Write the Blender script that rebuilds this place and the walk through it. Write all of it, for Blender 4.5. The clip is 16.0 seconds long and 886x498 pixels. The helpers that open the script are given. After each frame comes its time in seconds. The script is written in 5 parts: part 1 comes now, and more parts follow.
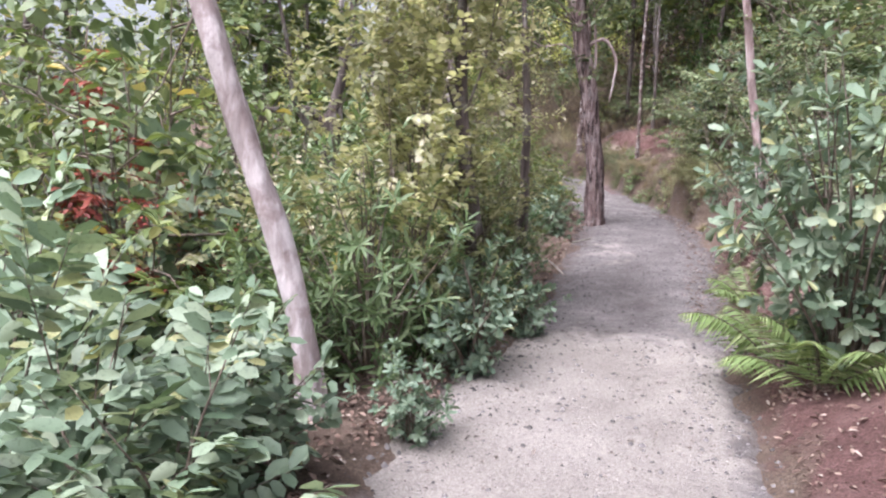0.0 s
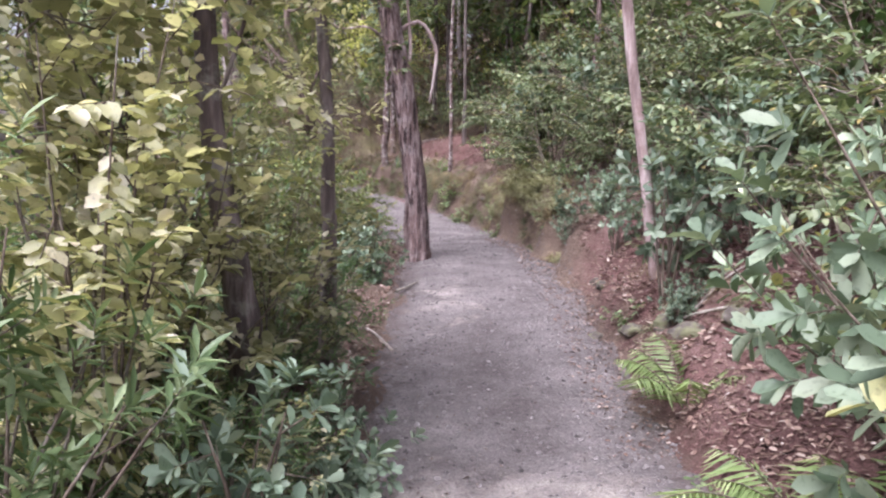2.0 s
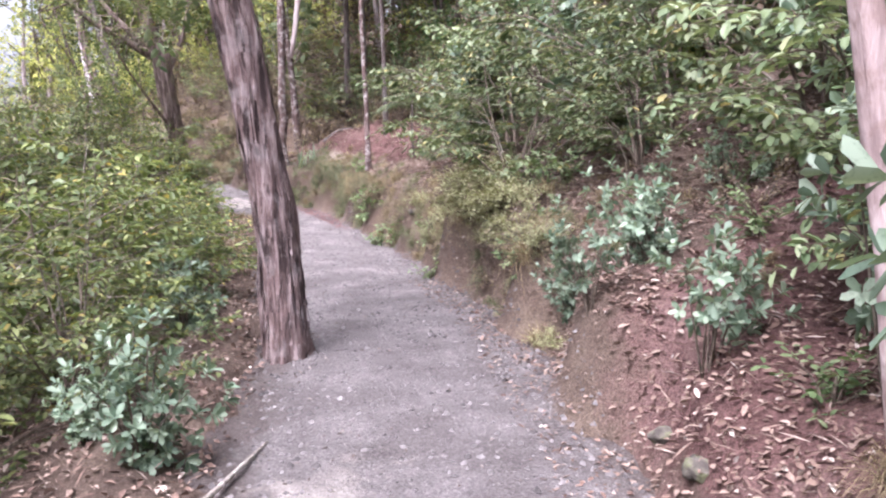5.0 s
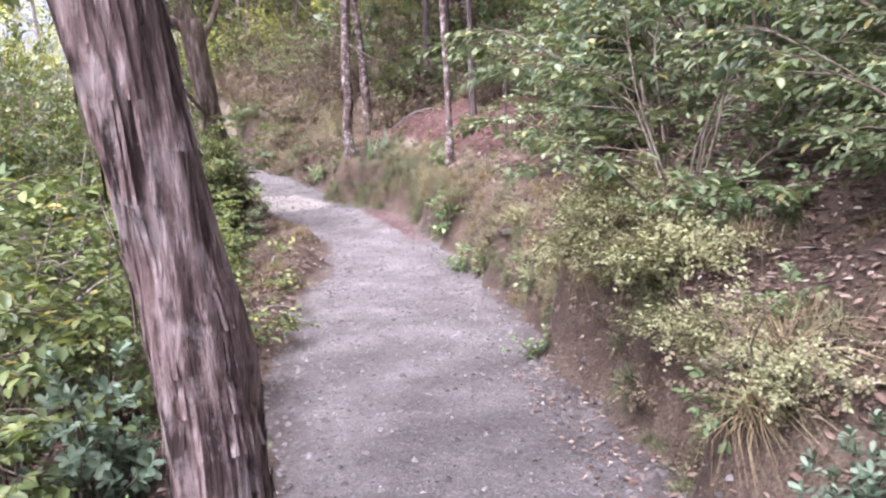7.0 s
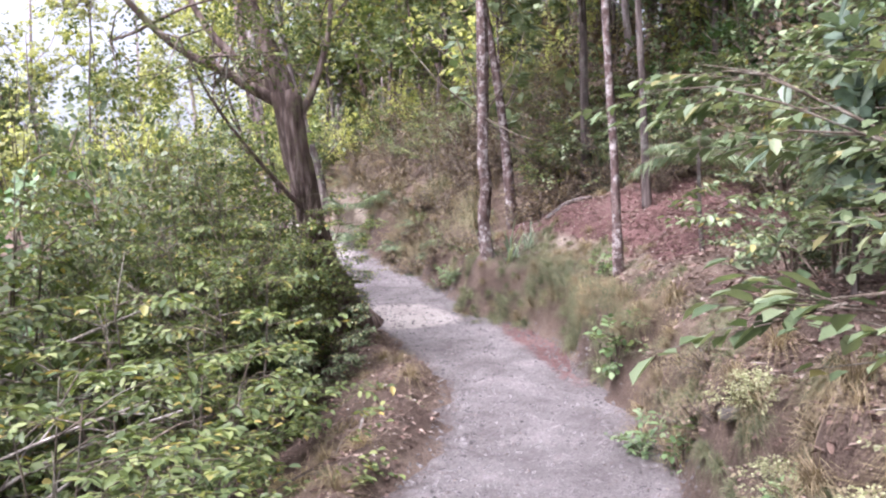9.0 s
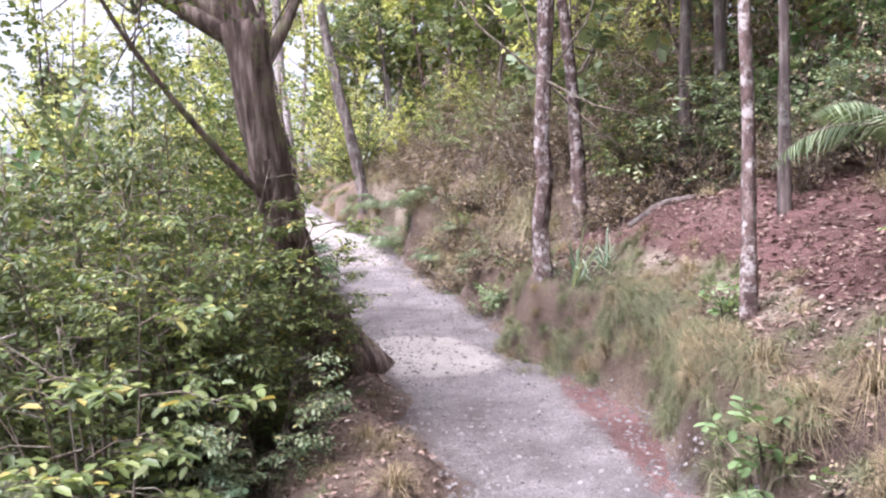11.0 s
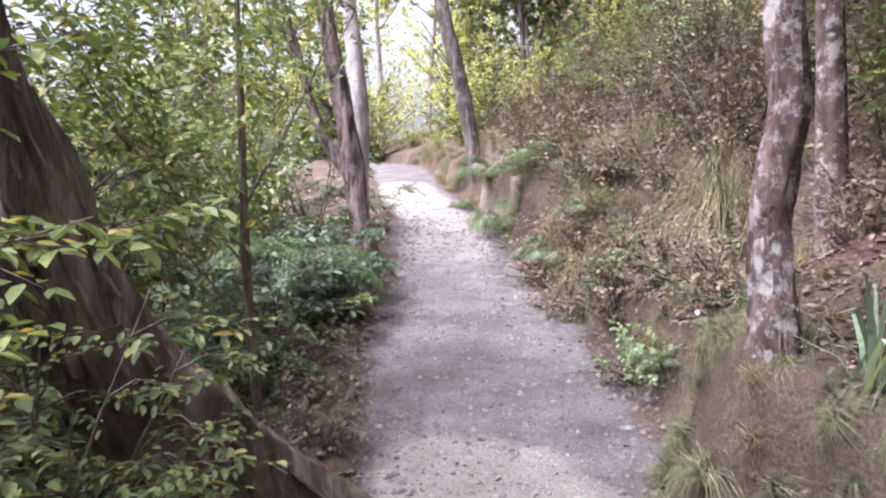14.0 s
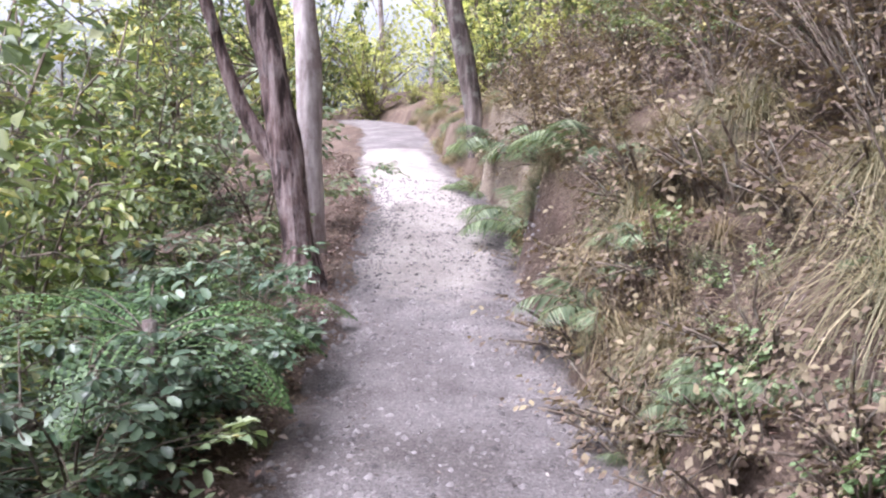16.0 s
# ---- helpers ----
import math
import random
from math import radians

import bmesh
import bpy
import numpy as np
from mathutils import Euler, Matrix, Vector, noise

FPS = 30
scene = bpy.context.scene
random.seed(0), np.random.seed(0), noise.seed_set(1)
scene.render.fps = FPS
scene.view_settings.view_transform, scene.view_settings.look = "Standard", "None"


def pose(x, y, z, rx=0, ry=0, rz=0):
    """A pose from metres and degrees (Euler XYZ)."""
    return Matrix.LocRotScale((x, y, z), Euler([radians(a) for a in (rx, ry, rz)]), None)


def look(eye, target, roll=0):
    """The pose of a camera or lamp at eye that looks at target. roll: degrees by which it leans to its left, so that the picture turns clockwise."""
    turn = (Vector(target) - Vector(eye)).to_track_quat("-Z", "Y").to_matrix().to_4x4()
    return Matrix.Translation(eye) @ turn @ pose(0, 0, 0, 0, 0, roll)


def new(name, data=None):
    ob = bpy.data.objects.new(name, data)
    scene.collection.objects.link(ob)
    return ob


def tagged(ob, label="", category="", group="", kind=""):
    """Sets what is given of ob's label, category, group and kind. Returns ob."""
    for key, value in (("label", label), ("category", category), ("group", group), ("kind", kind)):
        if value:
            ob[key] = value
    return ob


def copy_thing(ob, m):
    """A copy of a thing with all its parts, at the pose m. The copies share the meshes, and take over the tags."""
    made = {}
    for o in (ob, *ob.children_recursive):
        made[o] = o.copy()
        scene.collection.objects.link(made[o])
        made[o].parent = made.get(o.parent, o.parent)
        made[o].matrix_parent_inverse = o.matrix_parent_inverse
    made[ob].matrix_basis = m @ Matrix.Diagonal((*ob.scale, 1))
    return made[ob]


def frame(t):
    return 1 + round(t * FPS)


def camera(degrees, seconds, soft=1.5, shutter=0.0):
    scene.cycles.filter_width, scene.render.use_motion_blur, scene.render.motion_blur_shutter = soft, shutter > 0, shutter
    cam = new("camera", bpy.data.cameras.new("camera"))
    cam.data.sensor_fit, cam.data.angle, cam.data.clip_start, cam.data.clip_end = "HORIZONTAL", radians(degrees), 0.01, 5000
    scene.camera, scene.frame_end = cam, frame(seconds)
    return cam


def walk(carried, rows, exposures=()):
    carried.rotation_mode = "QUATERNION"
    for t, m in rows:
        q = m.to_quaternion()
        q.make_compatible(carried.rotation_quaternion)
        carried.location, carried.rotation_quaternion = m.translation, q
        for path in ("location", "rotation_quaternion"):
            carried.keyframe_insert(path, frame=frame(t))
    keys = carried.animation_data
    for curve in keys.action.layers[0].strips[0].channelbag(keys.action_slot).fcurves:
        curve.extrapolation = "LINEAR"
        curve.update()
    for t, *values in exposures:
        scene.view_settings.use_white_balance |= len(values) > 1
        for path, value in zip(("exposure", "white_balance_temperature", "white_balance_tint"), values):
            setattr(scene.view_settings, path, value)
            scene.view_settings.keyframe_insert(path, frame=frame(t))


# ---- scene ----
cam = camera(55.8, 16.0, soft=2.2)
METRES, EYE, TILT, LEAN, TURN = 21.0, 1.4, -7.0, -2.0, 0.0
ROWS = [
    (0.0, 0.0, 0.0, 0.0, 0.0, 0.0, -0.0),
    (0.5, 0.0005, 0.0348, 0.0042, -6.2, -0.59, 1.57),
    (1.0, 0.0016, 0.0569, 0.0084, -7.61, -1.49, 1.76),
    (1.5, 0.0066, 0.0949, 0.0125, -12.81, -0.1, 2.9),
    (2.0, 0.0111, 0.1255, 0.0166, -13.53, 0.47, 2.79),
    (2.5, 0.0181, 0.1556, 0.0208, -14.62, 0.38, 3.09),
    (3.0, 0.0257, 0.1821, 0.0244, -14.0, 1.46, 2.96),
    (3.5, 0.0373, 0.2136, 0.0282, -17.99, -0.26, 3.72),
    (4.0, 0.0485, 0.2429, 0.0324, -18.47, -1.2, 4.42),
    (4.5, 0.06, 0.2777, 0.0371, -18.62, -0.42, 5.22),
    (7.0, 0.1066, 0.4338, 0.0659, -11.43, -2.0, 6.06),
    (7.5, 0.1118, 0.4626, 0.0716, -10.54, 0.94, 4.89),
    (8.0, 0.1173, 0.49, 0.0767, -6.8, 2.12, 5.05),
    (8.5, 0.1209, 0.519, 0.0816, -5.56, 1.6, 4.72),
    (9.0, 0.1273, 0.5515, 0.0869, -1.09, 4.39, 5.09),
    (11.5, 0.1441, 0.7018, 0.1023, 3.95, 4.99, 2.79),
    (12.0, 0.1457, 0.7278, 0.1067, 4.9, 4.48, 2.81),
    (12.5, 0.1464, 0.7635, 0.1093, 6.15, 4.71, 2.74),
    (13.0, 0.1474, 0.8029, 0.1133, 5.98, 4.52, 2.72),
    (13.5, 0.1453, 0.8262, 0.1176, 10.97, 4.89, 1.1),
    (14.0, 0.1423, 0.8518, 0.1225, 13.52, 3.1, 0.46),
    (14.5, 0.1396, 0.8769, 0.1282, 14.27, 2.81, 0.45),
    (15.0, 0.1328, 0.905, 0.1346, 14.18, 1.8, 0.79),
    (15.5, 0.13, 0.9386, 0.1429, 14.54, -0.64, 0.21),
    (16.0, 0.1255, 0.9663, 0.1512, 14.26, -0.32, -0.03),
]
walk(cam, [(t, pose(0, 0, EYE, TILT, LEAN, TURN) @ pose(METRES * x, METRES * y, METRES * z, 90 + pitch, roll, yaw)) for t, x, y, z, yaw, pitch, roll in ROWS],
     exposures=[(0.0, 1.1, 5850, 19), (1.0, 1.0, 5800, 20), (2.0, 1.06, 5850, 25), (3.0, 1.2, 5800, 26), (4.0, 1.44, 5800, 25), (7.0, 1.6, 5750, 25), (9.0, 1.48, 5750, 23), (12.0, 1.66, 5750, 24), (14.0, 1.5, 5750, 24), (16.0, 1.45, 5650, 23)])

# ---- light: a bright overcast sky over the bush ----
SUN_UP, SUN_ROUND = 60.0, 232.0
world = bpy.data.worlds.new("overcast_sky")
scene.world = world
world.use_nodes = True
wn = world.node_tree.nodes
wl = world.node_tree.links
wn.clear()
sky = wn.new("ShaderNodeTexSky")
sky.sky_type = "NISHITA"
sky.sun_disc = False
sky.sun_elevation, sky.sun_rotation = radians(SUN_UP), radians(SUN_ROUND)
sky.air_density, sky.dust_density, sky.ozone_density = 1.0, 6.0, 0.6
soft_sky = wn.new("ShaderNodeHueSaturation")
soft_sky.inputs["Saturation"].default_value = 0.22
sky_back = wn.new("ShaderNodeBackground")
sky_back.inputs["Strength"].default_value = 0.15
sky_out = wn.new("ShaderNodeOutputWorld")
wl.new(sky.outputs[0], soft_sky.inputs["Color"])
wl.new(soft_sky.outputs[0], sky_back.inputs["Color"])
wl.new(sky_back.outputs[0], sky_out.inputs[0])
sun_data = bpy.data.lights.new("sun", "SUN")
sun_data.energy, sun_data.angle, sun_data.color = 3.0, radians(38), (1.0, 0.96, 0.91)
sun = new("sun", sun_data)
sun_way = Vector((math.sin(radians(SUN_ROUND)) * math.cos(radians(SUN_UP)), math.cos(radians(SUN_ROUND)) * math.cos(radians(SUN_UP)), math.sin(radians(SUN_UP))))
sun.matrix_world = look(sun_way * 60, (0, 0, 0))


# ---- materials ----
def node_mat(name):
    m = bpy.data.materials.new(name)
    m.use_nodes = True
    nt = m.node_tree
    return m, nt, nt.nodes["Principled BSDF"]


def ramp(nt, fac, stops):
    r = nt.nodes.new("ShaderNodeValToRGB")
    el = r.color_ramp.elements
    while len(el) < len(stops):
        el.new(0.5)
    for e, (p, c) in zip(el, stops):
        e.position, e.color = p, (*c, 1)
    nt.links.new(fac, r.inputs[0])
    return r.outputs[0]


def noise_tex(nt, scale, detail=4, rough=0.6, stretch=None):
    tc = nt.nodes.new("ShaderNodeTexCoord")
    n = nt.nodes.new("ShaderNodeTexNoise")
    n.inputs["Scale"].default_value, n.inputs["Detail"].default_value, n.inputs["Roughness"].default_value = scale, detail, rough
    if stretch:
        mp = nt.nodes.new("ShaderNodeMapping")
        mp.inputs["Scale"].default_value = stretch
        nt.links.new(tc.outputs["Object"], mp.inputs[0])
        nt.links.new(mp.outputs[0], n.inputs["Vector"])
    else:
        nt.links.new(tc.outputs["Object"], n.inputs["Vector"])
    return n.outputs["Fac"]


def mix(nt, a, b, fac, how="MIX"):
    m = nt.nodes.new("ShaderNodeMix")
    m.data_type, m.blend_type = "RGBA", how
    for sock, v in ((m.inputs["Factor"], fac), (m.inputs["A"], a), (m.inputs["B"], b)):
        if isinstance(v, (int, float)):
            sock.default_value = v
        elif isinstance(v, tuple):
            sock.default_value = (*v, 1)
        else:
            nt.links.new(v, sock)
    return m.outputs["Result"]


def bump(nt, bsdf, height, strength, dist):
    b = nt.nodes.new("ShaderNodeBump")
    b.inputs["Strength"].default_value, b.inputs["Distance"].default_value = strength, dist
    nt.links.new(height, b.inputs["Height"])
    nt.links.new(b.outputs[0], bsdf.inputs["Normal"])


def leaf_mat(name, stops, through_light=0.35, rough=0.45):
    """Leaves: each blade takes its own tone between the stops, and lets some light through."""
    m, nt, b = node_mat(name)
    geo = nt.nodes.new("ShaderNodeNewGeometry")
    info = nt.nodes.new("ShaderNodeObjectInfo")
    col = ramp(nt, geo.outputs["Random Per Island"], stops)
    hsv = nt.nodes.new("ShaderNodeHueSaturation")
    mr = nt.nodes.new("ShaderNodeMapRange")
    mr.inputs["To Min"].default_value, mr.inputs["To Max"].default_value = 0.75, 1.25
    nt.links.new(info.outputs["Random"], mr.inputs["Value"])
    nt.links.new(mr.outputs[0], hsv.inputs["Value"])
    nt.links.new(mix(nt, col, (0.02, 0.035, 0.012), ramp(nt, noise_tex(nt, 60, 3), [(0.55, (0, 0, 0)), (0.8, (0.6, 0.6, 0.6))])), hsv.inputs["Color"])
    nt.links.new(hsv.outputs[0], b.inputs["Base Color"])
    b.inputs["Roughness"].default_value = rough
    b.inputs["Specular IOR Level"].default_value = 0.4
    tr = nt.nodes.new("ShaderNodeBsdfTranslucent")
    nt.links.new(mix(nt, hsv.outputs[0], (1.0, 1.0, 0.35), 0.6, "MULTIPLY"), tr.inputs["Color"])
    ms = nt.nodes.new("ShaderNodeMixShader")
    ms.inputs[0].default_value = through_light
    nt.links.new(b.outputs[0], ms.inputs[1])
    nt.links.new(tr.outputs[0], ms.inputs[2])
    nt.links.new(ms.outputs[0], nt.nodes["Material Output"].inputs["Surface"])
    return m


def bark_mat(name, dark, mid, light, scale=14, lichen=(0.35, 0.36, 0.3), lich=0.3, stretch=(1, 1, 0.14), strength=0.8, blots=5, cut=0.52, furrow=0.6):
    m, nt, b = node_mat(name)
    f = noise_tex(nt, scale, 6, 0.65, stretch)
    col = ramp(nt, f, [(0.3, dark), (0.5, mid), (0.68, light)])
    deep = noise_tex(nt, scale * 0.75, 5, 0.6, stretch)
    col = mix(nt, col, dark, ramp(nt, deep, [(0.4, (furrow, furrow, furrow)), (0.48, (0, 0, 0))]))
    blot = ramp(nt, noise_tex(nt, blots, 5, 0.7), [(cut, (0, 0, 0)), (cut + 0.1, (lich, lich, lich))])
    nt.links.new(mix(nt, col, lichen, blot), b.inputs["Base Color"])
    b.inputs["Roughness"].default_value = 0.9
    b.inputs["Specular IOR Level"].default_value = 0.2
    both = nt.nodes.new("ShaderNodeMath")
    both.operation = "MULTIPLY_ADD"
    both.inputs[1].default_value = 1.6 * furrow
    nt.links.new(deep, both.inputs[0])
    nt.links.new(f, both.inputs[2])
    bump(nt, b, both.outputs[0], strength, 0.025)
    return m


def piece_mat(name, stops, rough=0.85):
    m, nt, b = node_mat(name)
    geo = nt.nodes.new("ShaderNodeNewGeometry")
    nt.links.new(mix(nt, ramp(nt, geo.outputs["Random Per Island"], stops), ramp(nt, noise_tex(nt, 90, 3), [(0.3, (0.6, 0.6, 0.6)), (0.7, (1.1, 1.1, 1.1))]), 0.7, "MULTIPLY"), b.inputs["Base Color"])
    b.inputs["Roughness"].default_value = rough
    b.inputs["Specular IOR Level"].default_value = 0.2
    return m


def tone(nt, stops, speck, grain, patch, at_speck=0.62):
    """Earth colour: broad patches, specks of grit, fine grain. Returns colour and relief."""
    col = ramp(nt, noise_tex(nt, patch, 5, 0.65), stops)
    fine = noise_tex(nt, grain, 6, 0.75)
    col = mix(nt, col, speck, ramp(nt, fine, [(at_speck, (0, 0, 0)), (at_speck + 0.12, (0.75, 0.75, 0.75))]))
    return mix(nt, col, ramp(nt, noise_tex(nt, grain * 2.6, 4, 0.8), [(0.32, (0.36, 0.35, 0.35)), (0.68, (1.35, 1.35, 1.35))]), 0.85, "MULTIPLY"), fine


LEAFY = ([(0.3, (0.085, 0.06, 0.048)), (0.5, (0.16, 0.115, 0.09)), (0.72, (0.25, 0.19, 0.145))], (0.36, 0.29, 0.22), 32, 1.4)
CLAY = ([(0.3, (0.105, 0.058, 0.052)), (0.5, (0.18, 0.1, 0.09)), (0.72, (0.26, 0.165, 0.148))], (0.34, 0.25, 0.22), 30, 1.6)
PALE = ([(0.3, (0.2, 0.155, 0.12)), (0.5, (0.33, 0.27, 0.21)), (0.7, (0.47, 0.4, 0.33))], (0.54, 0.47, 0.4), 18, 1.8)
GRAVEL = ([(0.32, (0.15, 0.13, 0.124)), (0.46, (0.2, 0.177, 0.17)), (0.56, (0.245, 0.22, 0.212)), (0.7, (0.32, 0.288, 0.275))], (0.48, 0.44, 0.42), 30, 2.2, 0.57)


def earth_mat(name, layers):
    """Layers of earth; all but the first show where the mesh's own map of soils says, broken up by noise."""
    m, nt, b = node_mat(name)
    col, fine = tone(nt, *layers[0])
    at_map = nt.nodes.new("ShaderNodeAttribute")
    at_map.attribute_name = "soils"
    sep = nt.nodes.new("ShaderNodeSeparateColor")
    nt.links.new(at_map.outputs["Color"], sep.inputs[0])
    rough = noise_tex(nt, 3.5, 6, 0.7)
    for layer, chan in zip(layers[1:], ("Red", "Green", "Blue")):
        add = nt.nodes.new("ShaderNodeMath")
        add.operation = "ADD"
        nt.links.new(sep.outputs[chan], add.inputs[0])
        nt.links.new(rough, add.inputs[1])
        other, _ = tone(nt, *layer)
        col = mix(nt, col, other, ramp(nt, add.outputs[0], [(0.76, (0, 0, 0)), (1.0, (1, 1, 1))]))
    nt.links.new(col, b.inputs["Base Color"])
    b.inputs["Roughness"].default_value = 0.95
    b.inputs["Specular IOR Level"].default_value = 0.15
    bump(nt, b, fine, 1.0, 0.045)
    return m


M_SOIL = earth_mat("forest_soil", [LEAFY, CLAY, PALE, GRAVEL])
TRODDEN = ([(0.3, (0.105, 0.085, 0.078)), (0.5, (0.16, 0.132, 0.122)), (0.72, (0.23, 0.195, 0.18))], (0.36, 0.31, 0.28), 32, 1.8)
# Third layer: the pale tone of the sunlight painted on the track.
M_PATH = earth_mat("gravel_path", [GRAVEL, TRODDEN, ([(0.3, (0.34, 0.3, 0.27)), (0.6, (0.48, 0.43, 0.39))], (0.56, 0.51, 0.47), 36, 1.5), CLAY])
M_BARK_RED = bark_mat("stringy_bark", (0.04, 0.027, 0.025), (0.2, 0.138, 0.128), (0.46, 0.37, 0.355), 22, (0.42, 0.36, 0.35), 0.35, stretch=(1, 1, 0.17), strength=1.0, blots=7, furrow=0.95)
M_BARK_PALE = bark_mat("pale_bark", (0.22, 0.17, 0.16), (0.42, 0.36, 0.35), (0.62, 0.56, 0.55), 11, (0.2, 0.14, 0.13), 0.55, (1, 1, 0.3))
M_BARK_DARK = bark_mat("dark_bark", (0.035, 0.027, 0.025), (0.11, 0.085, 0.077), (0.22, 0.185, 0.17), 14)
M_BARK_PATCH = bark_mat("lichen_bark", (0.04, 0.026, 0.023), (0.115, 0.077, 0.068), (0.22, 0.16, 0.145), 14, (0.4, 0.36, 0.34), 0.8, (1, 1, 0.5), 0.9, 13, 0.5)
M_BARK_BROWN = bark_mat("brown_bark", (0.055, 0.038, 0.032), (0.15, 0.108, 0.092), (0.3, 0.235, 0.21), 20, (0.2, 0.2, 0.1), 0.5, strength=1.0)
M_BARK_PINK = bark_mat("pinkish_bark", (0.16, 0.11, 0.1), (0.38, 0.29, 0.275), (0.56, 0.48, 0.46), 12, (0.2, 0.13, 0.11), 0.6, (1, 1, 0.2))
M_TWIG = bark_mat("twig_bark", (0.05, 0.04, 0.03), (0.13, 0.1, 0.075), (0.26, 0.21, 0.17), 30)
M_DEADWOOD = bark_mat("dead_wood", (0.12, 0.1, 0.085), (0.3, 0.26, 0.225), (0.5, 0.45, 0.4), 22)
G = {
    "greygreen": leaf_mat("grey_green_leaf", [(0.0, (0.1, 0.15, 0.09)), (0.5, (0.22, 0.295, 0.195)), (0.94, (0.36, 0.42, 0.3)), (1.0, (0.42, 0.4, 0.16))], 0.3, 0.55),
    "bluegreen": leaf_mat("blue_green_leaf", [(0.0, (0.09, 0.135, 0.09)), (0.6, (0.19, 0.26, 0.178)), (1.0, (0.31, 0.375, 0.275))], 0.3, 0.52),
    "bright": leaf_mat("bright_leaf", [(0.0, (0.085, 0.14, 0.055)), (0.6, (0.18, 0.255, 0.115)), (1.0, (0.3, 0.375, 0.2))], 0.35),
    "dark": leaf_mat("dark_leaf", [(0.0, (0.035, 0.075, 0.024)), (0.6, (0.085, 0.15, 0.05)), (1.0, (0.15, 0.23, 0.085))], 0.3),
    "yellow": leaf_mat("yellow_green_leaf", [(0.0, (0.2, 0.21, 0.1)), (0.45, (0.41, 0.41, 0.24)), (0.85, (0.58, 0.56, 0.4)), (1.0, (0.66, 0.6, 0.47))], 0.5),
    "olive": leaf_mat("olive_leaf", [(0.0, (0.06, 0.088, 0.03)), (0.6, (0.145, 0.185, 0.062)), (0.93, (0.26, 0.29, 0.11)), (1.0, (0.38, 0.29, 0.08))], 0.35),
    "mid": leaf_mat("mid_green_leaf", [(0.0, (0.07, 0.105, 0.048)), (0.5, (0.16, 0.208, 0.102)), (0.95, (0.285, 0.325, 0.19)), (1.0, (0.4, 0.33, 0.12))], 0.3),
    # Sunlight towards the crest is painted into this lighter leaf colour.
    "sunlit": leaf_mat("painted_sunlit_leaf", [(0.0, (0.26, 0.29, 0.1)), (0.5, (0.44, 0.46, 0.2)), (1.0, (0.58, 0.57, 0.3))], 0.7),
    "glossy": leaf_mat("glossy_dark_leaf", [(0.0, (0.035, 0.065, 0.035)), (0.6, (0.09, 0.135, 0.075)), (1.0, (0.2, 0.25, 0.17))], 0.25, 0.36),
    "red": leaf_mat("red_leaf", [(0.0, (0.12, 0.025, 0.02)), (0.6, (0.28, 0.06, 0.05)), (1.0, (0.4, 0.13, 0.09))], 0.3),
    "fern": leaf_mat("fern_leaf", [(0.0, (0.13, 0.19, 0.06)), (0.6, (0.245, 0.335, 0.13)), (1.0, (0.37, 0.44, 0.21))], 0.35),
    "darkfern": leaf_mat("dark_fern_leaf", [(0.0, (0.075, 0.11, 0.052)), (0.6, (0.165, 0.215, 0.115)), (1.0, (0.29, 0.34, 0.21))], 0.35),
    "dry": leaf_mat("dry_grass", [(0.0, (0.1, 0.07, 0.04)), (0.5, (0.21, 0.16, 0.09)), (0.85, (0.32, 0.25, 0.15)), (1.0, (0.44, 0.37, 0.22))], 0.25, 0.7),
    "tussock": leaf_mat("tussock_blade", [(0.0, (0.06, 0.06, 0.028)), (0.4, (0.14, 0.13, 0.065)), (0.8, (0.25, 0.21, 0.12)), (1.0, (0.38, 0.32, 0.2))], 0.25, 0.6),
    "turf": leaf_mat("turf_blade", [(0.0, (0.06, 0.072, 0.034)), (0.5, (0.14, 0.15, 0.075)), (0.85, (0.23, 0.225, 0.125)), (1.0, (0.34, 0.3, 0.19))], 0.25, 0.7),
    "brown": leaf_mat("dead_brown_leaf", [(0.0, (0.07, 0.048, 0.034)), (0.5, (0.165, 0.118, 0.084)), (0.85, (0.23, 0.19, 0.115)), (1.0, (0.3, 0.24, 0.17))], 0.25, 0.8),
    "moss": leaf_mat("moss", [(0.0, (0.13, 0.13, 0.055)), (0.5, (0.275, 0.275, 0.14)), (1.0, (0.42, 0.42, 0.25))], 0.2, 0.8),
}
M_LITTER = piece_mat("fallen_leaf", [(0.0, (0.1, 0.062, 0.05)), (0.45, (0.21, 0.138, 0.108)), (0.85, (0.31, 0.23, 0.185)), (0.97, (0.4, 0.33, 0.28)), (1.0, (0.5, 0.45, 0.4))])
M_BITS = piece_mat("trodden_leaf_bits", [(0.0, (0.1, 0.077, 0.066)), (0.5, (0.14, 0.108, 0.092)), (0.95, (0.23, 0.19, 0.165)), (1.0, (0.36, 0.32, 0.28))])
M_ROCK = bark_mat("rough_stone", (0.05, 0.042, 0.036), (0.115, 0.1, 0.085), (0.2, 0.18, 0.16), 9, (0.12, 0.13, 0.06), 0.75, (1, 1, 1), 0.9, 8, 0.46)
M_STONE = piece_mat("gravel_stone", [(0.0, (0.06, 0.053, 0.051)), (0.6, (0.15, 0.134, 0.129)), (0.98, (0.195, 0.175, 0.168)), (1.0, (0.25, 0.23, 0.22))])

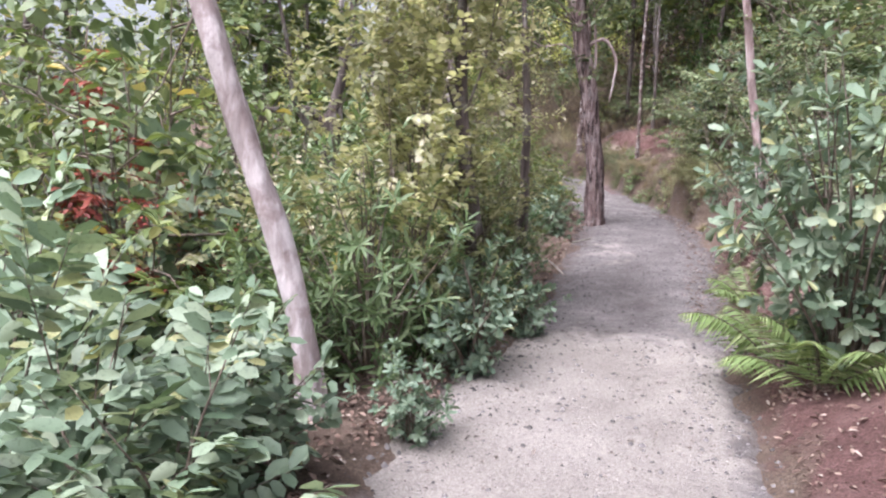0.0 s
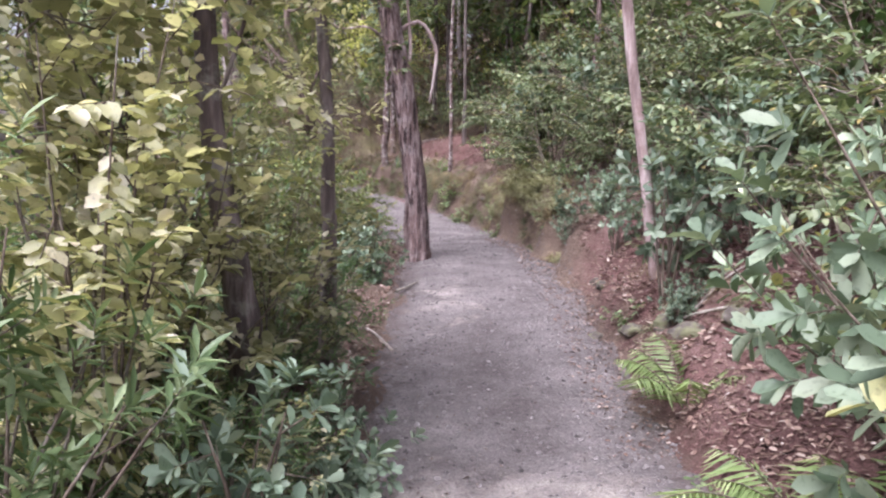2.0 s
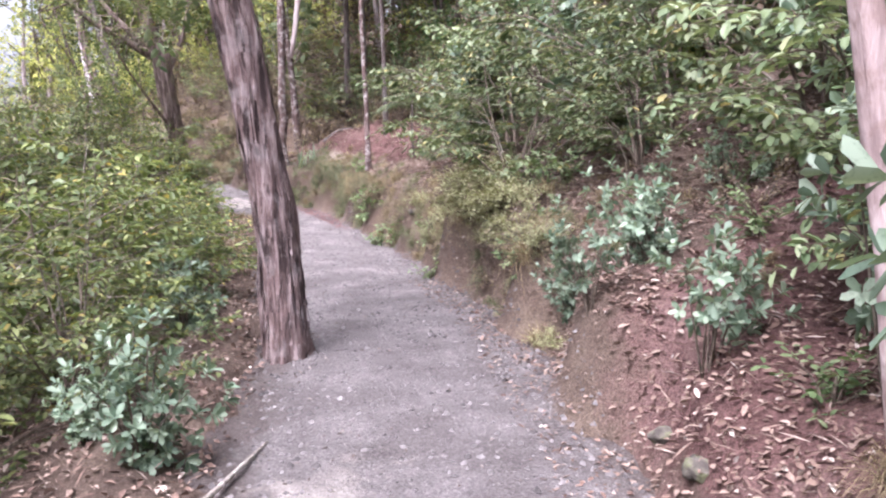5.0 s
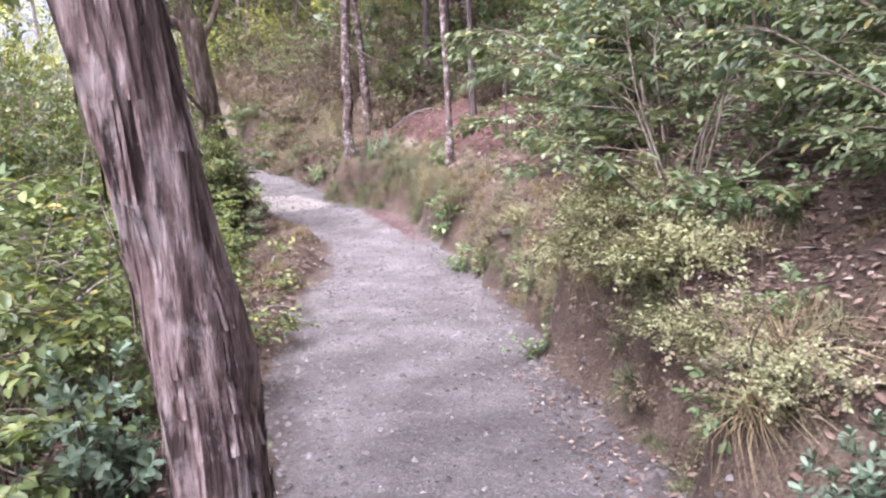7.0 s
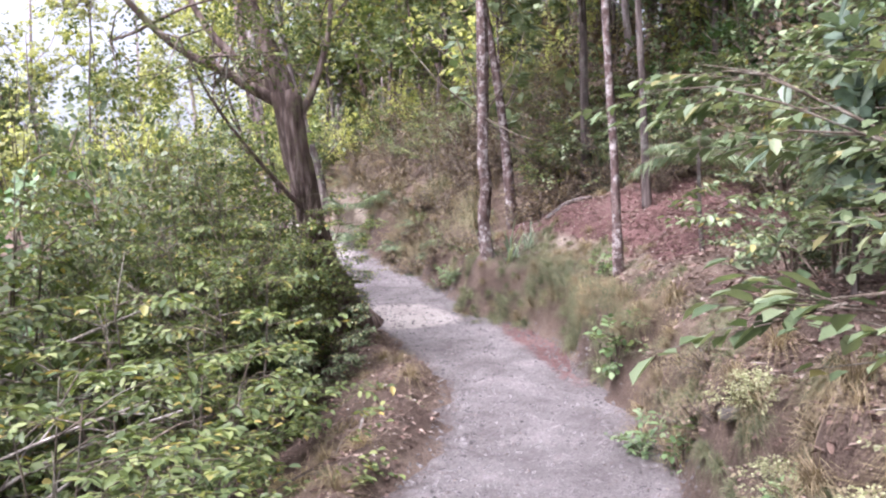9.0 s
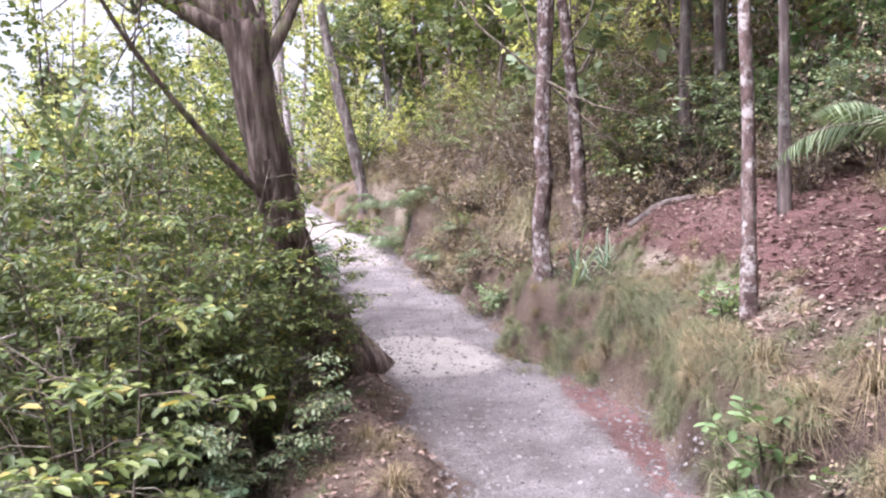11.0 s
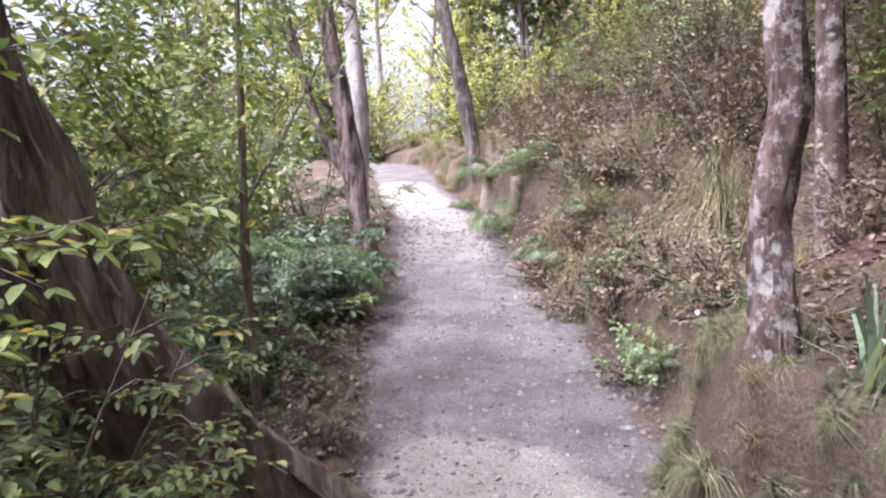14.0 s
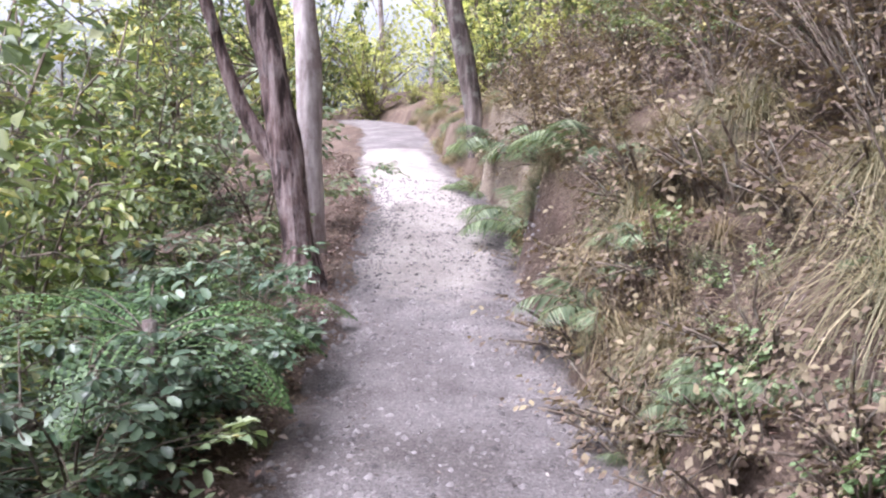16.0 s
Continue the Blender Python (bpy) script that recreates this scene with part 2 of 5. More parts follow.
# ---- the lie of the land ----
LINE_Y = [-14, -4, 0, 3.3, 5.2, 6.2, 7.3, 8.9, 10.5, 12.5, 14.2, 16, 17.4, 18.7, 19.7, 20.3, 20.9, 21.5, 22.2, 23.3, 24.3, 25.5, 28, 30.8, 36.6, 42, 50]
LINE_X = [-0.6, -0.1, 0.0, 0.55, 1.15, 1.48, 1.78, 2.2, 2.6, 2.93, 3.0, 3.22, 3.44, 3.42, 3.15, 2.95, 2.66, 2.44, 2.27, 1.98, 1.68, 1.3, 0.72, -0.5, -2.5, -5.4, -11]
WIDE_Y = [0, 3.3, 5.2, 7.3, 9, 10.5, 12.5, 14.2, 16, 17.4, 18.7, 19.7, 20.3, 20.9, 21.5, 22.2, 24, 25.5, 28, 31, 40]
WIDE = [0.98, 0.98, 0.86, 0.84, 0.88, 0.82, 0.82, 0.88, 0.86, 0.7, 0.72, 0.82, 0.86, 0.66, 0.72, 0.77, 0.73, 0.7, 0.72, 0.7, 0.8]
RISE_Y = [-14, 0, 2, 5.2, 5.9, 9.2, 10.4, 11.7, 14.9, 17, 18, 19.2, 20.5, 22.5, 25, 28, 31, 37, 41, 60]
RISE_Z = [-0.1, 0, 0.02, 0.09, 0.12, 0.34, 0.42, 0.46, 0.45, 0.43, 0.49, 0.6, 0.76, 0.95, 1.18, 1.48, 1.8, 2.42, 2.62, 3.0]
BANK_Y = [-5, 2, 4, 7, 8.5, 9.5, 11, 13, 15, 17, 18.5, 20.2, 21, 22.5, 24, 26, 29, 31, 34, 40]
BANK_H = [0.1, 0.12, 0.15, 0.18, 0.25, 0.35, 0.5, 0.68, 0.72, 0.64, 0.6, 0.58, 0.58, 0.38, 0.46, 0.8, 0.95, 0.5, 0.3, 0.25]
HILL_Y = [-5, 4, 9, 12, 16, 19, 22, 25, 30, 40]
HILL_G = [0.38, 0.4, 0.42, 0.4, 0.38, 0.36, 0.38, 0.42, 0.48, 0.25]
FALL_Y = [-5, 3, 6, 9, 12, 14, 17.5, 19.5, 21, 23, 26, 30, 36, 45]
FALL_G = [0.25, 0.32, 0.42, 0.5, 0.55, 0.45, 0.35, 0.5, 0.85, 0.9, 0.6, 0.32, 0.15, 0.1]
LIP_Y = [0, 8, 12, 15, 17.5, 19, 20.5, 22, 30]
LIP_H = [0.0, 0.02, 0.05, 0.1, 0.22, 0.2, 0.05, 0.0, 0.02]


def hash01(ix, iy, seed):
    h = np.sin(ix * 127.1 + iy * 311.7 + seed * 74.7) * 43758.5453
    return h - np.floor(h)


def vnoise(x, y, seed=0):
    """Smooth noise from 0 to 1 on a lattice of one metre."""
    ix, iy = np.floor(x), np.floor(y)
    fx, fy = x - ix, y - iy
    fx, fy = fx * fx * (3 - 2 * fx), fy * fy * (3 - 2 * fy)
    a, b = hash01(ix, iy, seed), hash01(ix + 1, iy, seed)
    c, d = hash01(ix, iy + 1, seed), hash01(ix + 1, iy + 1, seed)
    return (a * (1 - fx) + b * fx) * (1 - fy) + (c * (1 - fx) + d * fx) * fy


def smooth(v, a, b):
    t = np.clip((v - a) / (b - a), 0, 1)
    return t * t * (3 - 2 * t)


def curve_at(y, ys, vs):
    """The knots, rounded off by averaging over about a metre."""
    return sum(np.interp(y + d, ys, vs) * w for d, w in ((-0.7, 0.2), (-0.3, 0.2), (0, 0.2), (0.3, 0.2), (0.7, 0.2)))


def line_x(y):
    return curve_at(y, LINE_Y, LINE_X)


def path_z(y):
    return curve_at(y, RISE_Y, RISE_Z)


def half_wide(y):
    return curve_at(y, WIDE_Y, WIDE)


def bank_foot(y):
    """Where the bank begins, with the nose of earth that stands out into the track."""
    return line_x(y) + half_wide(y) - 0.04 - 0.4 * np.exp(-((y - 20.78) / 0.43) ** 2)


def ground_z(x, y):
    """Height of the ground: the trail bed, the bank that rises on its right, the slope that falls on its left."""
    x, y = np.asarray(x, float), np.asarray(y, float)
    s, hw = x - line_x(y), half_wide(y)
    wob = (vnoise(y * 1.4, s * 0 + 3, 5) - 0.5) * 0.24 + (vnoise(y * 4, s * 0 + 1, 6) - 0.5) * 0.16
    r = x - bank_foot(y) - wob
    left = -s - hw + (vnoise(y * 1.3, s * 0 + 9, 7) - 0.5) * 0.34 + (vnoise(y * 4.5, s * 0 + 4, 8) - 0.5) * 0.16
    bank = np.interp(y, BANK_Y, BANK_H) * (0.8 + 0.4 * vnoise(x * 1.3, y * 1.3, 11))
    up = bank * smooth(r, -0.02, 0.13 + 0.2 * vnoise(x, y * 2, 12) ** 1.5)
    far = np.clip(r - 0.2, 0, None)
    up = up + np.interp(y, HILL_Y, HILL_G) * 26 * (1 - np.exp(-far / 26))
    out = np.clip(left, 0, None)
    lip = np.interp(y, LIP_Y, LIP_H)
    down = lip * smooth(left, 0, 0.3) * (1 - smooth(left, 0.5, 1.4)) - np.interp(y, FALL_Y, FALL_G) * 10 * (1 - np.exp(-np.clip(out - 0.15, 0, None) / 10))
    rough = (vnoise(x * 0.7, y * 0.7, 1) - 0.5) * 0.3 + (vnoise(x * 2.1, y * 2.1, 2) - 0.5) * 0.14 + (vnoise(x * 6, y * 6, 3) - 0.5) * 0.05 + (vnoise(x * 13, y * 13, 4) - 0.5) * 0.016
    off = smooth(np.maximum(r, left), 0.0, 0.7)
    bed = -0.05 * (1 - smooth(np.maximum(r, left), -0.12, 0.06))
    return path_z(y) + np.where(r > 0, up, 0) + np.where(left > 0, down, 0) + rough * off + bed


def path_top(x, y):
    s, hw = x - line_x(y), half_wide(y)
    return path_z(y) - 0.012 - 0.03 * (s / hw) ** 2 + (vnoise(x * 1.3, y * 1.3, 21) - 0.5) * 0.03 + (vnoise(x * 4, y * 4, 22) - 0.5) * 0.014 + (vnoise(x * 14, y * 14, 23) - 0.5) * 0.016


def grid_mesh(name, X, Y, Z):
    n, m = X.shape
    me = bpy.data.meshes.new(name)
    idx = np.arange(n * m).reshape(n, m)
    quads = np.stack([idx[:-1, :-1], idx[:-1, 1:], idx[1:, 1:], idx[1:, :-1]], -1).reshape(-1, 4)
    me.vertices.add(n * m)
    me.vertices.foreach_set("co", np.stack([X, Y, Z], -1).reshape(-1).astype(np.float32))
    me.loops.add(quads.size)
    me.loops.foreach_set("vertex_index", quads.reshape(-1).astype(np.int32))
    me.polygons.add(len(quads))
    me.polygons.foreach_set("loop_start", np.arange(0, quads.size, 4, dtype=np.int32))
    me.update(calc_edges=True)
    me.polygons.foreach_set("use_smooth", np.ones(len(quads), bool))
    return me, quads


rows_y = np.concatenate([[-300, -200, -120, -70, -40, -26, -18, -14], np.arange(-11, 1, 0.4), np.arange(1, 33, 0.075), np.arange(33, 44, 0.25), [45, 47, 50, 55, 62, 72, 90, 120, 170, 240, 320]])
cols_s = np.concatenate([[-320, -220, -150, -100, -70, -50, -36, -27, -20, -15], np.arange(-12, -5, 0.5), np.arange(-5, -2.2, 0.14), np.arange(-2.2, 0.55, 0.068), np.arange(0.55, 1.5, 0.034), np.arange(1.5, 3.2, 0.068), np.arange(3.2, 7, 0.16), np.arange(7, 14, 0.5), [15, 18, 22, 28, 36, 48, 66, 90, 130, 190, 260, 340]])
SS, YY = np.meshgrid(cols_s, rows_y)
XX = line_x(YY) + SS
ZZ = ground_z(XX, YY)
ground_mesh, gq = grid_mesh("ground", XX, YY, ZZ)
ground_mesh.materials.append(M_SOIL)


def soil_map(me, red, green, blue=0):
    c = np.zeros((red.size, 4), np.float32)
    c[:, 0], c[:, 1], c[:, 2], c[:, 3] = red.reshape(-1), green.reshape(-1), np.reshape(blue, -1), 1
    me.color_attributes.new("soils", "FLOAT_COLOR", "POINT").data.foreach_set("color", c.reshape(-1))


def band(v, a, b, soft):
    return smooth(v, a - soft, a + soft) * (1 - smooth(v, b - soft, b + soft))


RR = SS - half_wide(YY)
clay = np.maximum(band(RR, 0.6, 1.9, 0.4) * band(YY, 18.3, 22.3, 0.6), 0.8 * band(RR, 0.0, 1.5, 0.4) * band(YY, 1.0, 10.0, 1.0))
pale = np.maximum(0.95 * band(RR, -0.08, 0.3, 0.1) * band(YY, 25.9, 29.5, 0.4), 0.85 * band(RR, 0.3, 0.55, 0.12) * band(YY, 18.6, 20.4, 0.4))
soil_map(ground_mesh, clay, pale, 0.5 * (1 - smooth(np.where(SS > 0, XX - bank_foot(YY), -SS - half_wide(YY)), -0.25, 0.02)))
ground = tagged(new("ground", ground_mesh), "brown leaf-littered forest soil with red clay banks", "ground", kind="structure")

py = np.concatenate([[-12, -8, -4], np.arange(-2, 33, 0.06), np.arange(33, 49, 0.3)])
pu = np.linspace(-1.35, 1.35, 54)
UU, PY = np.meshgrid(pu, py)
PX = line_x(PY) + UU * half_wide(PY)
path_mesh, _ = grid_mesh("path", PX, PY, path_top(PX, PY))
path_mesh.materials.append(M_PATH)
# Sunlight pools at start, bend and crest painted pale; one more pale patch between.
painted_sun_and_pale = band(PY, 20.3, 21.4, 0.4) * band(UU, -0.9, 0.3, 0.4) + band(PY, 25.5, 33, 1.0) * band(UU, -0.8, 0.6, 0.4) + band(PY, 1.5, 5.8, 1.0) * 1.15 * band(UU, -0.95, 0.75, 0.3) + 0.45 * band(PY, 8.2, 10.0, 0.6) * band(UU, -0.9, 0.0, 0.4)
soil_map(path_mesh, smooth(np.abs(UU), 0.5, 1.05) * 0.62, painted_sun_and_pale * 0.72, 0.75 * band(PY, 18.2, 20.4, 0.6) * smooth(UU, 0.1, 0.8))
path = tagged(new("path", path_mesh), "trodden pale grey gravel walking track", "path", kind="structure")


# ---- builders ----
def raw_mesh(name, verts, faces, mat, smooth_faces=True):
    me = bpy.data.meshes.new(name)
    me.from_pydata([tuple(v) for v in verts], [], faces)
    me.materials.append(mat)
    if smooth_faces:
        me.polygons.foreach_set("use_smooth", np.ones(len(me.polygons), bool))
    return me


def part(name, me, parent, label=""):
    ob = new(name, me)
    ob.parent = parent
    if label:
        ob["label"] = label
    return ob


# Blades: one unit long along +y, facing +z.
def blade_shape(width, fold=0.12, droop=0.15, fat=0.5, fine=True):
    w = width / 2
    if not fine:
        v = [(0, 0, 0), (-w, fat, fold * w), (0, 1, -droop), (w, fat, fold * w)]
        return np.array(v), [(0, 1, 2), (0, 2, 3)]
    a, b = fat * 0.55, fat + (1 - fat) * 0.45
    v = [(0, 0, 0), (-w * 0.75, a, fold * w), (0, a, -droop * a * a), (w * 0.75, a, fold * w),
         (-w * 0.95, b, fold * w - droop * b * b), (0, b, -droop * b * b - fold * w), (w * 0.95, b, fold * w - droop * b * b), (0, 1, -droop)]
    return np.array(v), [(0, 2, 1), (0, 3, 2), (1, 2, 5, 4), (2, 3, 6, 5), (4, 5, 7), (5, 6, 7)]


def unit(a):
    return a / np.maximum(np.linalg.norm(a, axis=-1, keepdims=True), 1e-9)


def scatter(name, shape, P, D, U, S, mat):
    """One mesh of many blades: each at P, along D, facing about U, S long."""
    V, F = shape
    P, D, U, S = np.asarray(P, float), unit(np.asarray(D, float)), np.asarray(U, float), np.asarray(S, float)
    X = unit(np.cross(D, U) + 1e-6)
    Z = np.cross(X, D)
    m, n = len(P), len(V)
    co = P[:, None] + S[:, None, None] * (V[None, :, 0, None] * X[:, None] + V[None, :, 1, None] * D[:, None] + V[None, :, 2, None] * Z[:, None])
    flat = np.array([i for f in F for i in f])
    lens = np.array([len(f) for f in F])
    loops = (flat[None] + (np.arange(m) * n)[:, None]).reshape(-1)
    me = bpy.data.meshes.new(name)
    me.vertices.add(m * n)
    me.vertices.foreach_set("co", co.reshape(-1).astype(np.float32))
    me.loops.add(len(loops))
    me.loops.foreach_set("vertex_index", loops.astype(np.int32))
    starts = np.concatenate([[0], np.cumsum(np.tile(lens, m))[:-1]])
    me.polygons.add(len(starts))
    me.polygons.foreach_set("loop_start", starts.astype(np.int32))
    me.materials.append(mat)
    me.update(calc_edges=True)
    return me


class Tubes:
    """Gathers tapered round limbs into one mesh."""

    def __init__(self):
        self.v, self.f = [], []

    def add(self, pts, radii, ring=6, rough=0.0, rng=None):
        pts = [Vector(p) for p in pts]
        base = len(self.v)
        side = Vector((1, 0.02, 0))
        for i, p in enumerate(pts):
            d = (pts[min(i + 1, len(pts) - 1)] - pts[max(i - 1, 0)]).normalized()
            x = (side - d * side.dot(d)).normalized()
            side = x
            y = d.cross(x)
            for k in range(ring):
                a = 2 * math.pi * k / ring
                r = radii[i]
                if rough:
                    r *= 1 + rough * (noise.noise((math.cos(a) * 2.2 + base, math.sin(a) * 2.2, i * 0.22)) + 0.6 * noise.noise((math.cos(a) * 5 + base, math.sin(a) * 5, i * 0.3)) + (0.7 * noise.noise((math.cos(a) * 12 + base, math.sin(a) * 12, i * 0.16)) if ring > 24 else 0))
                self.v.append(p + x * (math.cos(a) * r) + y * (math.sin(a) * r))
        for i in range(len(pts) - 1):
            for k in range(ring):
                a, b = base + i * ring + k, base + i * ring + (k + 1) % ring
                self.f.append((a, b, b + ring, a + ring))
        self.v.append(pts[-1])
        top = base + (len(pts) - 1) * ring
        for k in range(ring):
            self.f.append((top + k, top + (k + 1) % ring, len(self.v) - 1))

    def mesh(self, name, mat):
        return raw_mesh(name, self.v, self.f, mat)


def bend(pts, n):
    """A smooth line of n points through the given ones."""
    pts = [np.array(p, float) for p in pts]
    ext = [2 * pts[0] - pts[1]] + pts + [2 * pts[-1] - pts[-2]]
    out = []
    for j in range(n):
        u = j / (n - 1) * (len(pts) - 1)
        i = min(int(u), len(pts) - 2)
        t = u - i
        a, b, c, d = ext[i:i + 4]
        out.append(0.5 * (2 * b + (c - a) * t + (2 * a - 5 * b + 4 * c - d) * t * t + (3 * b - 3 * c + d - a) * t ** 3))
    return out


def rnd_dir(rng, up=0.0):
    v = np.array([rng.gauss(0, 1), rng.gauss(0, 1), rng.gauss(0, 1) + up])
    return v / np.linalg.norm(v)


def twig_leaves(rng, bag, p, d, length, count, size, style):
    """Leaves on one twig. style: 'whorl' rosettes at the tip, 'along' pairs, 'spray' feathery."""
    P, D, U, S = bag
    side = np.cross(d, (0.1, 0.2, 1))
    side = side / max(np.linalg.norm(side), 1e-6)
    upv = np.cross(side, d)
    for i in range(count):
        u = (i + 0.5) / count
        if style == "whorl":
            a = i * 2.4 + rng.uniform(-0.2, 0.2)
            q = p + d * length * (0.72 + 0.28 * u)
            w = (side * math.cos(a) + upv * math.sin(a)) * (1.05 - 0.55 * u) + d * (0.25 + 0.75 * u) + np.array((0, 0, rng.uniform(-0.25, 0.1)))
            n = d + np.array((0, 0, 0.5))
        elif style == "along":
            q = p + d * length * (0.15 + 0.85 * u) + rng.uniform(-0.01, 0.01)
            w = side * (1 if i % 2 else -1) * 0.85 + d * 0.6 + upv * rng.uniform(-0.5, 0.5) + np.array((0, 0, rng.uniform(-0.45, 0.1)))
            n = upv + np.array((rng.uniform(-0.7, 0.7), rng.uniform(-0.7, 0.7), 0.6))
        else:
            a = i * 2.4
            q = p + d * length * u
            w = d * 0.9 + side * math.cos(a) * 0.75 + upv * math.sin(a) * 0.75
            n = rnd_dir(rng, 0.8)
        P.append(q)
        D.append(w)
        U.append(n)
        S.append(size * rng.uniform(0.6, 1.15))


def bush_at_origin(name, label, seed, h, r, stems, twigs, count, leaf, size, shape, style="along", twig_len=0.22, low=0.2, bark=None, cat="shrub", group="", thick=0.012, dome=0.55, twiggy=True, pads=0):
    """A shrub of bent stems. pads: leafy side branches a stem, held level in layers with gaps between; without them twigs stand all along the stem."""
    rng = random.Random(seed)
    root = new(name)
    tagged(root, label, cat, group)
    tubes, bag = Tubes(), ([], [], [], [])
    for _ in range(stems):
        a, q = rng.uniform(0, 6.283), math.sqrt(rng.uniform(0.02, 1))
        top = np.array((r * q * math.cos(a), r * q * math.sin(a), h * (1 - dome * q * q) * rng.uniform(0.7, 1.05)))
        mid = np.array((top[0] * 0.4, top[1] * 0.4, top[2] * 0.55)) + np.array((rng.uniform(-0.1, 0.1) * r, rng.uniform(-0.1, 0.1) * r, 0))
        pts = bend([(rng.uniform(-0.06, 0.06) * r, rng.uniform(-0.06, 0.06) * r, -0.12), mid, top], 8)
        tubes.add(pts[::1 if twiggy else 2] + ([] if twiggy else [pts[-1]]), [thick * (1 - 0.8 * i / 7) for i in range(8)], 5 if twiggy else 3)
        for k in range(pads):
            u = low + (1 - low) * (k + rng.random()) / pads
            j = min(u * 7, 6.99)
            i = int(j)
            p = pts[i] + (pts[i + 1] - pts[i]) * (j - i)
            way = math.atan2(top[1], top[0]) + rng.uniform(-1.5, 1.5)
            e = p + np.array((math.cos(way), math.sin(way), rng.uniform(-0.1, 0.45))) * r * rng.uniform(0.25, 0.6)
            tubes.add([p, (p + e) / 2 + np.array((0, 0, 0.03)), e], [thick * 0.4, thick * 0.3, thick * 0.12], 4 if twiggy else 3)
            for _ in range(twigs):
                f = 0.3 + 0.7 * rng.random()
                q = p + (e - p) * f
                a = way + rng.uniform(-1.3, 1.3)
                d = np.array((math.cos(a), math.sin(a), rng.uniform(-0.25, 0.25)))
                ln = twig_len * rng.uniform(0.6, 1.2)
                if twiggy:
                    tubes.add([q, q + d * ln], [thick * 0.18, thick * 0.08], 3)
                twig_leaves(rng, bag, q, d, ln, count, size, style)
        for k in range(0 if pads else twigs):
            u = low + (1 - low) * (k + rng.random()) / twigs
            j = u * 7
            i = min(int(j), 6)
            p = pts[i] + (pts[i + 1] - pts[i]) * (j - i)
            if k == twigs - 1:
                p, d = pts[-1], (pts[-1] - pts[-2])
                d = d / np.linalg.norm(d)
            else:
                out = np.array((p[0], p[1], 0)) / max(r, 0.1)
                d = rnd_dir(rng, 0.35) + out * 1.1
                d = d / np.linalg.norm(d)
            ln = twig_len * rng.uniform(0.6, 1.3)
            if twiggy and k % 2 == 0:
                tubes.add([p, p + d * ln], [thick * 0.32, thick * 0.12], 3)
            twig_leaves(rng, bag, p, d, ln, count, size, style)
    stem = part("stem", tubes.mesh("stem", bark or M_TWIG), root, "thin brown branching stem")
    if not twiggy:
        tagged(stem, kind="stuff")
    tagged(part("foliage", scatter("foliage", shape, *bag, G[leaf]), root), kind="stuff")
    return root


def plain_blade(width, droop=0.15):
    w = width / 2
    return np.array([(0, 0, 0), (-w * 0.85, 0.3, 0.07), (-w * 0.85, 0.7, 0.03), (0, 1, -droop), (w * 0.85, 0.7, 0.03), (w * 0.85, 0.3, 0.07)]), [(0, 3, 2, 1), (0, 5, 4, 3)]


LEAF = plain_blade(0.52)
ROUND = plain_blade(0.74)
BROAD = blade_shape(0.48, 0.2, 0.12, 0.62)
OVAL = blade_shape(0.5, 0.15, 0.15, 0.5)
SMALL = blade_shape(0.62, 0.15, 0.1, 0.5, False)
LANCE = blade_shape(0.2, 0.2, 0.25, 0.45)
FINE = blade_shape(0.22, 0.0, 0.1, 0.5, False)
CLUMP = blade_shape(0.8, 0.3, 0.2, 0.5, False)


